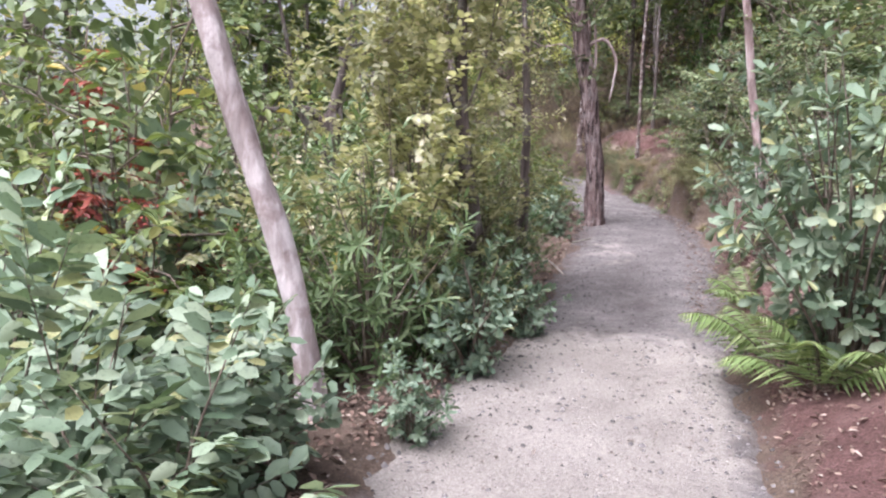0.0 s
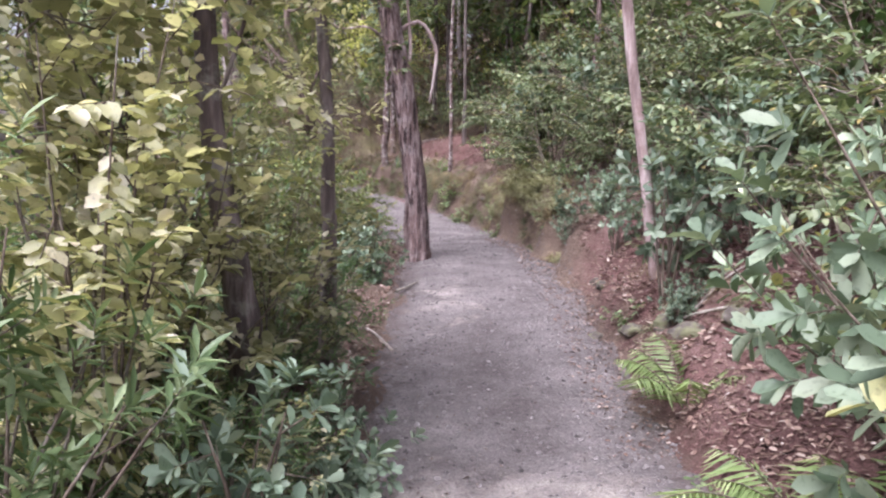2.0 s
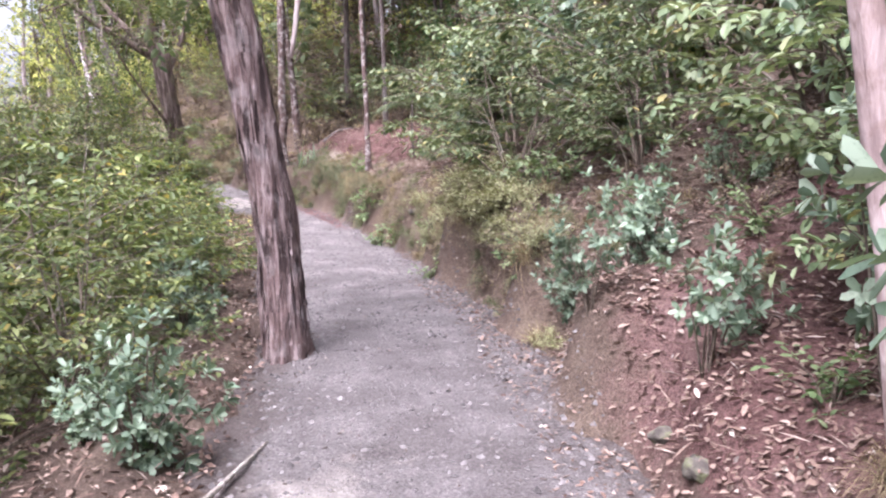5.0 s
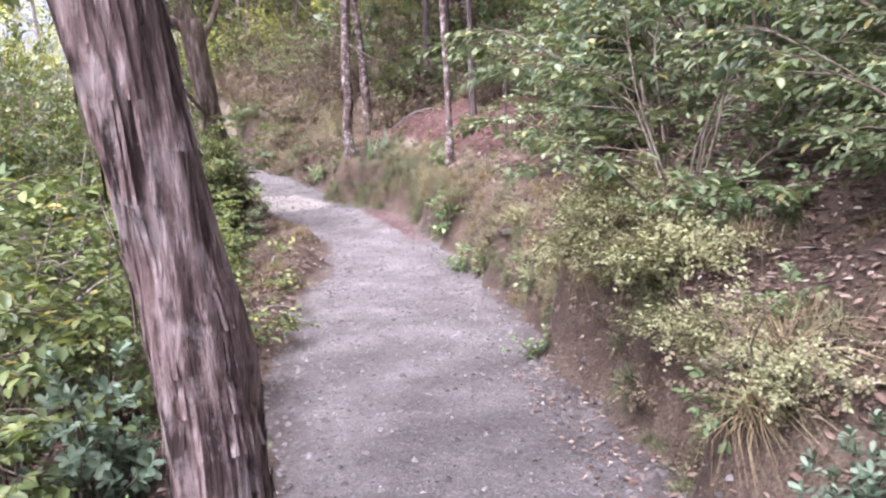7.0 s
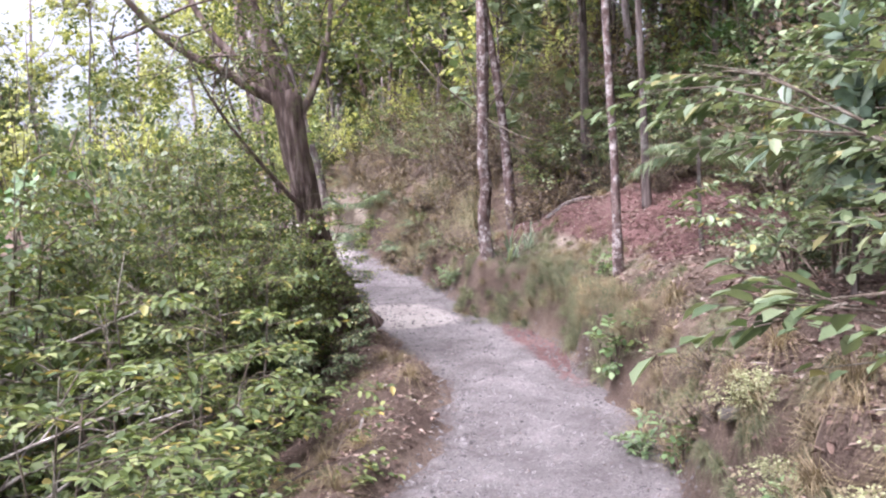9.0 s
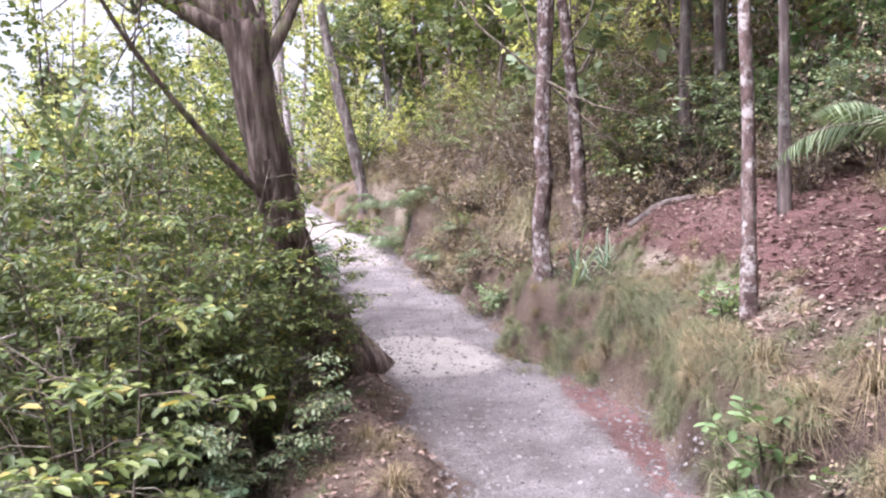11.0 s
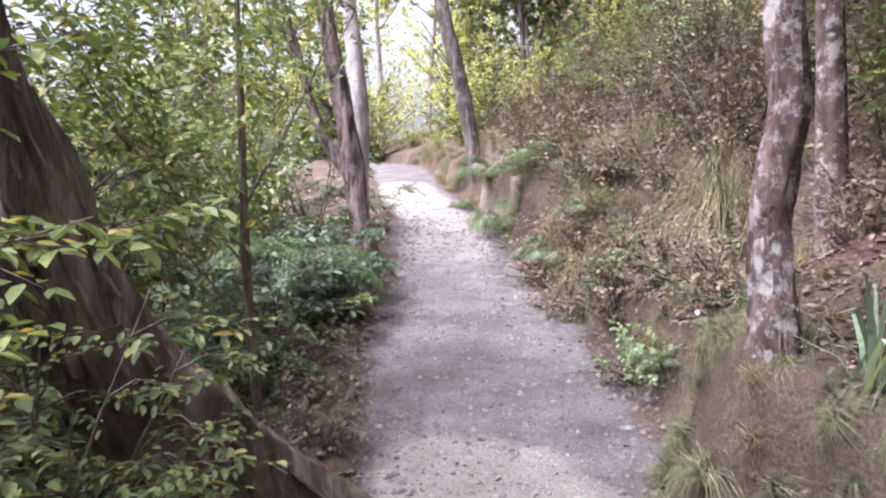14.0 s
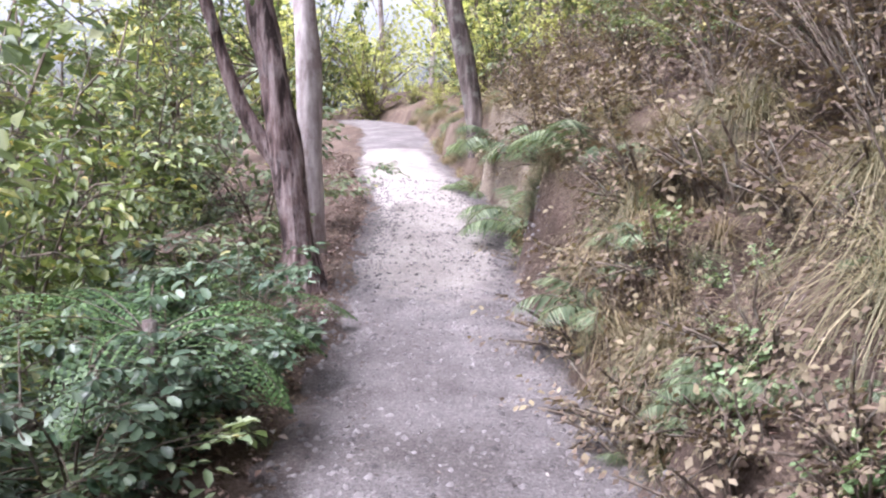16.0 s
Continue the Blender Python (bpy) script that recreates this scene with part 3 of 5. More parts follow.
def fern_at_origin(name, label, seed, fronds, length, leaf, arch=0.5, lift=0.9, width=0.3, group="ferns beside the path", trunk=None, fine=(26, 7)):
    """A fern: arching fronds, each a stalk with paired tapering leaflets."""
    rng = random.Random(seed)
    root = new(name)
    tagged(root, label, "fern", group)
    P, D, U, S = [], [], [], []
    tubes = Tubes()
    n = fine[0]
    line = [np.array((0, length * (u - 0.12 * u * u), length * (lift * u - arch * 1.25 * u * u))) for u in [i / n for i in range(n + 1)]]
    m = len(line[::2])
    tubes.add(line[::2], [0.005 * (1 - 0.85 * i / m) for i in range(m)], 4)
    for i in range(3, n + 1):
        u = i / n
        d = line[i] - line[i - 1]
        d = d / np.linalg.norm(d)
        up = np.cross((1, 0, 0), d)
        ln = length * width * (math.sin(math.pi * min(1, 0.12 + 0.9 * u)) ** 0.7 + 0.05)
        for sgn in (-1, 1):
            w = np.array((sgn, 0, 0)) * 1.0 + d * 0.5 - up * rng.uniform(0.1, 0.4)
            w = w / np.linalg.norm(w)
            if fine[1] == 1:
                P.append(line[i])
                D.append(w - up * rng.uniform(0.05, 0.35))
                U.append(up + np.array((rng.uniform(-0.3, 0.3), 0, 0)))
                S.append(ln * rng.uniform(0.85, 1.1))
            for q in range(fine[1] if fine[1] > 1 else 0):
                v = (q + 0.4) / fine[1]
                for s2 in (-1, 1):
                    P.append(line[i] + w * ln * v - up * ln * 0.25 * v * v)
                    D.append(w * 0.7 + np.cross(up, w) * s2)
                    U.append(up + np.array((rng.uniform(-0.5, 0.5), rng.uniform(-0.5, 0.5), 0)))
                    S.append(length / n * (1.25 - 0.75 * v) * rng.uniform(0.75, 1.15))
    blades = scatter("frond", blade_shape(0.85 / (n * width), 0.25, 0.12, 0.25, False) if fine[1] == 1 else blade_shape(0.5, 0.05, 0.1, 0.4, False), P, D, U, S, G[leaf])
    stalk = tubes.mesh("stalk", M_TWIG)
    high = 0.0
    if trunk:
        high = trunk[0]
        t = Tubes()
        t.add([(0, 0, -0.15), (0.02, 0, high * 0.5), (0, 0, high + 0.08)], [trunk[1], trunk[1] * 0.75, trunk[1] * 0.65], 9, 0.3)
        part("trunk", t.mesh("trunk", M_BARK_DARK), root, "short shaggy dark trunk")
    for k in range(fronds):
        f = part("frond", blades, root)
        if fine[1] > 1:
            tagged(f, kind="stuff")
        f.matrix_basis = Matrix.Translation((0, 0, high)) @ Matrix.Rotation(2 * math.pi * (k + rng.uniform(-0.3, 0.3)) / fronds, 4, "Z") @ Matrix.Rotation(rng.uniform(-0.35, 0.3), 4, "X") @ Matrix.Scale(rng.uniform(0.75, 1.1), 4)
        st = part("stalk", stalk, f, "thin brown frond stalk")
    return root


def tussock_at_origin(name, label, seed, blades, length, leaf, spread=0.8, width=0.006, group="grass clumps on the bank", flop=1.0, cat="grass", n=3):
    rng = random.Random(seed)
    verts, faces = [], []
    for _ in range(blades):
        a, ln, lean = rng.uniform(0, 6.283), length * rng.uniform(0.45, 1.1), rng.uniform(0.15, 1.0) * spread
        dx, dy = math.cos(a), math.sin(a)
        bx, by = rng.gauss(0, 0.05) * length, rng.gauss(0, 0.05) * length
        w = width * rng.uniform(0.6, 1.3)
        i0 = len(verts)
        for i in range(n + 1):
            u = i / n
            out = ln * lean * (u * 0.5 + 0.6 * u * u)
            up = ln * (u * (1.1 - 0.35 * lean) - flop * (0.35 + 0.5 * lean) * u ** 3)
            ww = w * (1 - u * 0.9)
            for sgn in (-1, 1):
                verts.append((bx + dx * out - dy * ww * sgn, by + dy * out + dx * ww * sgn, up - 0.03))
        for i in range(n):
            k = i0 + 2 * i
            faces.append((k, k + 1, k + 3, k + 2))
    root = new(name)
    tagged(root, label, cat, group)
    tagged(part("blade_clump", raw_mesh("blade_clump", verts, faces, G[leaf], False), root), kind="stuff")
    return root


def tree(name, label, seed, line, radii, bark, crown=None, limbs=(), group="", rough=0.22, ring=18, strips=0, coarse=False):
    """A tree whose trunk follows the given line; limbs are (line, radius); the crown is (leaf, shape, size, clumps, spread, leaves a clump)."""
    rng = random.Random(seed)
    root = new(name)
    tagged(root, label, "tree", group)
    base = np.array(line[0], float)
    root.location = tuple(base)
    rel = [np.array(p, float) - base for p in line]
    n = 16 if coarse else 36
    pts = bend(rel, n)
    rad = [float(np.interp(i / (n - 1), np.linspace(0, 1, len(radii)), radii)) for i in range(n)]
    t = Tubes()
    t.add(pts, rad, ring, rough)
    part("trunk", t.mesh("trunk", bark), root)
    ends = []
    for ln, r0 in limbs:
        pl = bend([np.array(p, float) - base for p in ln], 14)
        t = Tubes()
        if coarse:
            t.add(pl[::4] + [pl[-1]], [r0 * (1 - 0.18 * i) for i in range(5)], 4)
        else:
            t.add(pl, [r0 * (1 - 0.75 * i / 13) for i in range(14)], 8, 0.15)
        for _ in range(1 if coarse else 3):
            j = rng.randrange(5, 13)
            d = rnd_dir(rng, 0.5)
            q = pl[j] + d * min(0.9, r0 * 14) * rng.uniform(0.5, 1.0)
            t.add([pl[j], (pl[j] + q) / 2 + rnd_dir(rng) * 0.05, q], [r0 * 0.3, r0 * 0.2, r0 * 0.08], 3 if coarse else 5)
            ends.append(q)
        ends.append(pl[-1])
        part("limb", t.mesh("limb", bark), root)
    if strips:
        verts, faces = [], []
        for _ in range(strips):
            i = rng.randrange(0, n - 9)
            a = rng.uniform(0, 6.283)
            ln = rng.randrange(3, 7)
            w = rng.uniform(0.05, 0.15)
            k0 = len(verts)
            for j in range(ln):
                p, r = pts[i + j], rad[i + j] * (1.03 + 0.07 * rng.random() + (0.12 if j in (0, ln - 1) else 0))
                for s in (-1, 1):
                    aa = a + s * w * (0.4 if j in (0, ln - 1) else 0.5) + 0.03 * j
                    verts.append(p + np.array((math.cos(aa), math.sin(aa), 0)) * r)
            for j in range(ln - 1):
                k = k0 + 2 * j
                faces.append((k, k + 1, k + 3, k + 2))
        tagged(part("peeling_bark", raw_mesh("peeling_bark", verts, faces, bark, False), root, "peeling strips of bark"), kind="stuff")
    if crown:
        leaf, shape, size, clumps, spread, per = crown
        bag = ([], [], [], [])
        t = Tubes()
        slim = min(1.0, spread / 1.5) ** 1.3
        tops = ends or [pts[-1], pts[-6], pts[-11]]
        for c in range(clumps):
            e = tops[c % len(tops)]
            p = e + rnd_dir(rng, 0.3) * spread * rng.uniform(0.2, 1.0)
            q = p + base
            if not coarse and abs(q[0] - line_x(q[1])) < 0.85 and q[2] < path_z(q[1]) + 2.8:
                continue
            t.add([e, p] if coarse else [e, (e + p) / 2 + rnd_dir(rng) * 0.08, p], [0.012, 0.004] if coarse else [0.014 * slim, 0.009 * slim, 0.004 * slim], 3 if coarse else 4)
            for _ in range(per // 8):
                d = rnd_dir(rng, 0.2)
                q = p + rnd_dir(rng) * 0.25 * spread * rng.random()
                twig_leaves(rng, bag, q, d, 0.25, 8, size, "along")
        if not coarse:
            world_p = np.array(bag[0]) + base
            keep = (np.abs(world_p[:, 0] - line_x(world_p[:, 1])) > 0.75) | (world_p[:, 2] > path_z(world_p[:, 1]) + 2.6)
            bag = tuple(np.array(b)[keep] for b in bag)
        tagged(part("twig_spray", t.mesh("twig_spray", M_TWIG), root), kind="stuff")
        tagged(part("crown", scatter("crown", shape, *bag, G[leaf]), root), kind="stuff")
    return root


def at(x, y, sink=0.03):
    return float(ground_z(x, y)) - sink


def seat(ob, x, y, turn=0.0, size=1.0, sink=0.03, tilt=0.0):
    ob.matrix_basis = Matrix.Translation((x, y, at(x, y, sink))) @ Matrix.Rotation(tilt, 4, "Y") @ Matrix.Rotation(turn, 4, "Z") @ Matrix.Scale(size, 4)
    return ob


def again(ob, x, y, turn=0.0, size=1.0, sink=0.03, tilt=0.0, label="", stretch=1.0):
    c = copy_thing(ob, Matrix())
    c.matrix_basis = Matrix.Translation((x, y, at(x, y, sink))) @ Matrix.Rotation(tilt, 4, "Y") @ Matrix.Rotation(turn, 4, "Z") @ Matrix.Diagonal((size, size, size * stretch, 1))
    if label:
        c["label"] = label
    return c


# ---- the trees that stand beside the path ----
def up(x, y, dz):
    return (x, y, at(x, y, 0.0) + dz)


tree("leaning_tree", "slender pale-barked tree leaning over the shrubs", 1, [(-0.6, 4.08, at(-0.6, 4.08) - 0.1), (-0.65, 4.05, 0.4), (-0.76, 4.05, 0.85), (-0.92, 4.05, 1.3), (-1.04, 4.05, 1.68), (-1.16, 4.05, 2.05), (-1.7, 4.2, 3.6), (-2.6, 4.4, 6.0)],
     [0.085, 0.068, 0.062, 0.06, 0.062, 0.06, 0.05, 0.03], M_BARK_PALE, ("mid", LEAF, 0.07, 7, 0.9, 64))
track_tree = tree("track_tree", "reddish stringy-barked tree at the path edge", 2, [(2.09, 11.28, 0.2), (2.07, 11.25, 0.6), (2.05, 11.25, 1.1), (1.98, 11.22, 1.6), (1.9, 11.2, 2.2), (1.74, 11.2, 3.0), (1.5, 11.2, 5.0), (1.5, 11.4, 8.0)],
     [0.15, 0.118, 0.105, 0.103, 0.102, 0.095, 0.08, 0.04], M_BARK_RED, ("mid", LEAF, 0.08, 60, 1.8, 64), strips=340, rough=0.3, ring=48)
for pts, r0 in (([(1.78, 11.2, 2.72), (2.05, 11.18, 2.86), (2.22, 11.16, 2.6), (2.2, 11.15, 2.3), (2.16, 11.15, 2.05)], 0.026), ([(1.86, 11.2, 2.3), (1.96, 11.19, 2.5), (1.95, 11.18, 2.8), (1.9, 11.2, 3.3)], 0.026), ([(1.8, 11.2, 2.6), (1.5, 11.0, 2.75), (1.2, 10.8, 2.7), (0.9, 10.6, 2.85)], 0.014)):
    dead = Tubes()
    dead.add([q - np.array(track_tree.location) for q in bend(pts, 14)], [r0 * (1 - 0.045 * k) for k in range(14)], 9, 0.25)
    part("limb", dead.mesh("limb", M_BARK_PINK), track_tree, "bare pale twisted dead limb")
tree("pale_trunk_tree", "tall tree with pinkish flaking trunk on the bank", 3, [(3.2, 8.1, 0.35), (3.12, 8.1, 0.9), (3.03, 8.1, 1.45), (2.94, 8.1, 1.95), (2.85, 8.1, 2.6), (2.7, 8.2, 4.2), (2.9, 8.3, 7.5)],
     [0.06, 0.044, 0.038, 0.037, 0.037, 0.035, 0.025], M_BARK_PINK, ("mid", LEAF, 0.08, 24, 1.6, 64), strips=14)
tree("forked_tree", "dark forked tree leaning over the slope", 4, [(1.92, 20.62, at(1.92, 20.62) - 0.25), (1.84, 20.3, 0.95), (1.74, 20.0, 1.28), (1.7, 19.74, 1.6), (1.63, 19.52, 2.1), (1.57, 19.42, 2.5), (1.52, 19.4, 3.05)],
     [0.32, 0.2, 0.145, 0.125, 0.115, 0.11, 0.13], M_BARK_BROWN, ("olive", LEAF, 0.05, 90, 1.1, 56),
     [([(1.52, 19.4, 2.95), (1.36, 19.4, 3.5), (1.2, 19.4, 4.2), (1.3, 19.3, 6.0)], 0.12),
      ([(1.54, 19.4, 2.9), (1.05, 19.3, 3.2), (0.45, 19.2, 3.6), (-0.3, 19.0, 4.6)], 0.065),
      ([(1.53, 19.4, 2.95), (1.05, 19.4, 3.4), (0.7, 19.5, 3.9), (0.3, 19.6, 5.0)], 0.06),
      ([(1.57, 19.4, 2.7), (1.8, 19.5, 3.2), (1.95, 19.6, 3.9), (1.9, 19.7, 5.4)], 0.045),
      ([(1.65, 19.55, 1.9), (1.3, 19.1, 2.4), (1.0, 18.8, 2.9), (0.8, 18.6, 3.4)], 0.025)], strips=110, rough=0.34, ring=28)
tree("mottled_tree", "straight reddish-brown tree with pale lichen patches on the bank edge", 5, [(3.38, 20.88, at(3.38, 20.88) - 0.15), (3.39, 20.88, 1.5), (3.37, 20.89, 1.8), (3.4, 20.88, 2.1), (3.4, 20.87, 2.5), (3.42, 20.9, 2.9), (3.47, 20.95, 4.2), (3.5, 21.0, 7.0)],
     [0.1, 0.066, 0.058, 0.06, 0.056, 0.055, 0.048, 0.02], M_BARK_PATCH, ("mid", LEAF, 0.055, 20, 1.4, 56), rough=0.5, strips=70, ring=20)
tree("grey_pole_tree", "thin straight grey-barked tree on the clay bank", 58, [up(4.37, 18.95, -0.1), up(4.38, 18.95, 1.0), up(4.36, 18.97, 2.2), up(4.4, 18.95, 4.0), up(4.37, 19.0, 7.0)], [0.05, 0.036, 0.033, 0.03, 0.015], M_BARK_PATCH, ("mid", LEAF, 0.06, 14, 1.0, 48), group="", rough=0.3, ring=12)
tree("grey_pole_tree", "straight grey-barked tree above the clay bank", 59, [up(4.96, 20.1, -0.1), up(4.97, 20.1, 1.0), up(4.95, 20.1, 2.2), up(4.97, 20.2, 4.0), up(4.97, 20.3, 7.0)], [0.05, 0.034, 0.032, 0.03, 0.018], M_BARK_DARK, ("mid", LEAF, 0.06, 14, 1.0, 48), group="", rough=0.3, ring=14)
tree("slope_tree", "rough brown tree leaning away from the path", 6, [(0.56, 25.3, at(0.56, 25.3) - 0.3), (0.48, 25.3, 1.6), (0.36, 25.3, 2.4), (0.2, 25.3, 3.3), (0.0, 25.3, 4.6), (-0.1, 25.2, 7.5)],
     [0.15, 0.095, 0.085, 0.08, 0.07, 0.05], M_BARK_RED, ("mid", LEAF, 0.06, 34, 1.0, 64), [([(0.44, 25.3, 1.9), (0.15, 25.2, 2.4), (-0.05, 25.1, 3.2), (-0.4, 25.0, 4.5)], 0.06)], strips=50, rough=0.3)
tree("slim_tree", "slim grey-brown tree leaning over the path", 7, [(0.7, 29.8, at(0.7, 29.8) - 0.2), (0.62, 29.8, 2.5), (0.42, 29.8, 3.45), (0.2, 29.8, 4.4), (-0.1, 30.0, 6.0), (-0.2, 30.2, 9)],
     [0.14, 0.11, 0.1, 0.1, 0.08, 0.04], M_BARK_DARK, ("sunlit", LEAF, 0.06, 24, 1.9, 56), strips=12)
tree("grey_trunk_tree", "thin grey trunk behind the rough brown tree", 8, [up(0.1, 26.4, -0.2), up(0.1, 26.4, 1.5), up(-0.05, 26.5, 3.2), up(-0.1, 26.6, 6.5)],
     [0.1, 0.085, 0.075, 0.03], M_BARK_PALE, ("mid", LEAF, 0.06, 26, 0.9, 64))
tree("yellow_tree", "small dark-trunked tree with yellow-green foliage", 9, [(0.33, 6.2, at(0.33, 6.2) - 0.2), (0.27, 6.2, 0.6), (0.2, 6.2, 1.1), (0.12, 6.2, 1.8), (0.1, 6.2, 3.0)],
     [0.11, 0.075, 0.06, 0.045, 0.02], M_BARK_DARK, ("yellow", ROUND, 0.07, 90, 0.7, 48),
     [([(0.2, 6.2, 1.0), (0.0, 5.95, 1.3), (-0.25, 5.8, 1.7), (-0.4, 5.7, 2.1)], 0.01), ([(0.16, 6.2, 1.3), (0.0, 6.4, 1.9), (-0.3, 6.5, 2.3), (-0.4, 6.6, 2.9)], 0.01), ([(0.14, 6.2, 1.6), (0.3, 6.1, 2.1), (0.35, 6.1, 2.5), (0.5, 6.2, 2.8)], 0.01)])
tree("dark_stem_tree", "dark slender trunk rising from the shrubs", 19, [(0.71, 7.2, at(0.71, 7.2) - 0.2), (0.71, 7.2, 0.6), (0.71, 7.2, 1.2), (0.7, 7.2, 1.8), (0.6, 7.3, 3.2)], [0.06, 0.045, 0.04, 0.032, 0.015], M_BARK_DARK, ("yellow", LEAF, 0.055, 26, 0.6, 48))
tree("spreading_tree", "dark many-limbed tree among the shrubs", 39, [up(-1.3, 10.0, -0.2), up(-1.32, 10.0, 1.2), up(-1.35, 10.0, 2.3)], [0.16, 0.12, 0.12], M_BARK_DARK, ("mid", LEAF, 0.07, 60, 1.1, 48),
     [([up(-1.35, 10, 2.2), up(-1.2, 10, 2.8), up(-1.1, 10, 3.6), up(-1.3, 10, 5)], 0.07), ([up(-1.35, 10, 2.2), up(-1.7, 10, 2.6), up(-2.2, 9.9, 2.9), up(-2.9, 9.8, 3.6)], 0.06), ([up(-1.33, 10, 1.9), up(-1.7, 9.8, 2.6), up(-1.8, 9.7, 3.4), up(-2.0, 9.6, 4.5)], 0.05)])
tree("sapling", "thin dark sapling with sparse olive leaves", 49, [(1.25, 21.6, at(1.25, 21.6) - 0.2), (1.24, 21.6, 0.9), (1.2, 21.6, 1.55), (1.19, 21.6, 2.2), (1.17, 21.6, 3.2)], [0.03, 0.026, 0.022, 0.018, 0.008], M_TWIG, ("olive", LEAF, 0.06, 120, 0.55, 40),
     [([(1.21, 21.6, 1.5), (0.95, 21.5, 1.9), (0.75, 21.4, 2.3), (0.6, 21.4, 2.7)], 0.007), ([(1.2, 21.6, 1.8), (1.4, 21.7, 2.2), (1.55, 21.8, 2.6), (1.6, 21.9, 3.0)], 0.007), ([(1.22, 21.6, 1.2), (0.9, 21.7, 1.5), (0.6, 21.8, 1.7), (0.4, 21.8, 1.9)], 0.007), ([(1.2, 21.6, 1.6), (1.0, 21.2, 1.9), (0.9, 20.9, 2.3), (0.8, 20.6, 2.7)], 0.007)], rough=0.1, ring=8)

# ---- shrubs: one of each kind, then its repeats ----
big_leaf = bush_at_origin("big_leaf_shrub", "grey-green broad-leaved shrub overhanging the path", 11, 1.95, 0.8, 22, 9, 9, "greygreen", 0.1, BROAD, "whorl", 0.2, 0.2)
seat(big_leaf, 2.1, 4.2)
pale_leaf = bush_at_origin("pale_leaf_shrub", "pale green large-leaved low shrub", 12, 1.0, 0.5, 16, 9, 9, "greygreen", 0.115, OVAL, "along", 0.22, 0.15)
seat(pale_leaf, -0.72, 2.3, 0, 0.85)
blue_leaf = bush_at_origin("round_leaf_shrub", "blue-green round-leaved low shrub at the path edge", 13, 0.8, 0.4, 14, 8, 9, "bluegreen", 0.075, BROAD, "whorl", 0.14, 0.12)
seat(blue_leaf, 0.22, 4.95)
whorl = bush_at_origin("rosette_shrub", "tall shrub with rosettes of broad blue-green leaves", 14, 1.35, 0.45, 8, 8, 8, "bluegreen", 0.105, BROAD, "whorl", 0.2, 0.42, thick=0.012)
seat(whorl, 3.02, 7.72, 0, 0.95)
narrow = bush_at_origin("narrow_leaf_shrub", "light green shrub with long narrow leaves", 15, 1.3, 0.55, 20, 8, 10, "bright", 0.105, LANCE, "whorl", 0.25, 0.15)
seat(narrow, -0.36, 4.7, 0, 1.02)
feather = bush_at_origin("feathery_shrub", "dense dark green feathery shrub", 16, 1.2, 0.7, 26, 14, 18, "dark", 0.045, FINE, "spray", 0.2, 0.1)
seat(feather, -0.45, 5.5)
yellow = bush_at_origin("yellow_shrub", "yellow-green small-leaved leafy shrub", 17, 1.6, 0.8, 18, 10, 11, "yellow", 0.066, ROUND, "along", 0.25, 0.1)
seat(yellow, -0.7, 6.6, 0, 1.2)
yellow_top = bush_at_origin("yellow_crowned_shrub", "tall shrub with cream and yellow-green leaves held high", 27, 2.35, 0.62, 16, 10, 11, "yellow", 0.066, ROUND, "along", 0.25, 0.42, dome=0.4)
seat(yellow_top, -0.2, 5.5)
olive = bush_at_origin("olive_shrub", "olive-green small-leaved shrub on the slope", 18, 1.7, 0.85, 8, 6, 6, "olive", 0.074, LEAF, "along", 0.24, 0.25, pads=6)
seat(olive, 1.0, 13.2)
mid = bush_at_origin("green_shrub", "mid-green leafy shrub on the bank", 20, 1.6, 0.85, 9, 7, 7, "mid", 0.064, LEAF, "along", 0.24, 0.2, pads=6)
seat(mid, 4.2, 12.9)
small = bush_at_origin("bank_plant", "small bright green leafy plant at the foot of the bank", 21, 0.4, 0.25, 8, 4, 7, "bright", 0.07, OVAL, "along", 0.12, 0.2)
seat(small, 4.05, 17.75)
red = bush_at_origin("red_shrub", "tall slender shrub with dull red foliage at the top", 22, 2.55, 0.42, 12, 6, 8, "red", 0.065, LEAF, "along", 0.2, 0.76, pads=4)
seat(red, -2.15, 6.0, 0, 1.1)
brown = bush_at_origin("dry_shrub", "dry brown twiggy shrub", 23, 1.3, 0.8, 20, 8, 7, "brown", 0.05, SMALL, "along", 0.3, 0.05)
seat(brown, 3.6, 25.0)

scrub = bush_at_origin("dry_scrub", "low dry brown scrub on the bank face", 24, 0.55, 0.45, 10, 6, 6, "brown", 0.055, SMALL, "along", 0.2, 0.05, twiggy=False)
seat(scrub, 2.9, 24.6)

R1 = random.Random(5)


def free(x, y):
    """The bare ground kept round the great tussock."""
    return not (2.75 < x < 3.95 and 22.3 < y < 24.1)


def spin():
    return R1.uniform(0, 6.283)


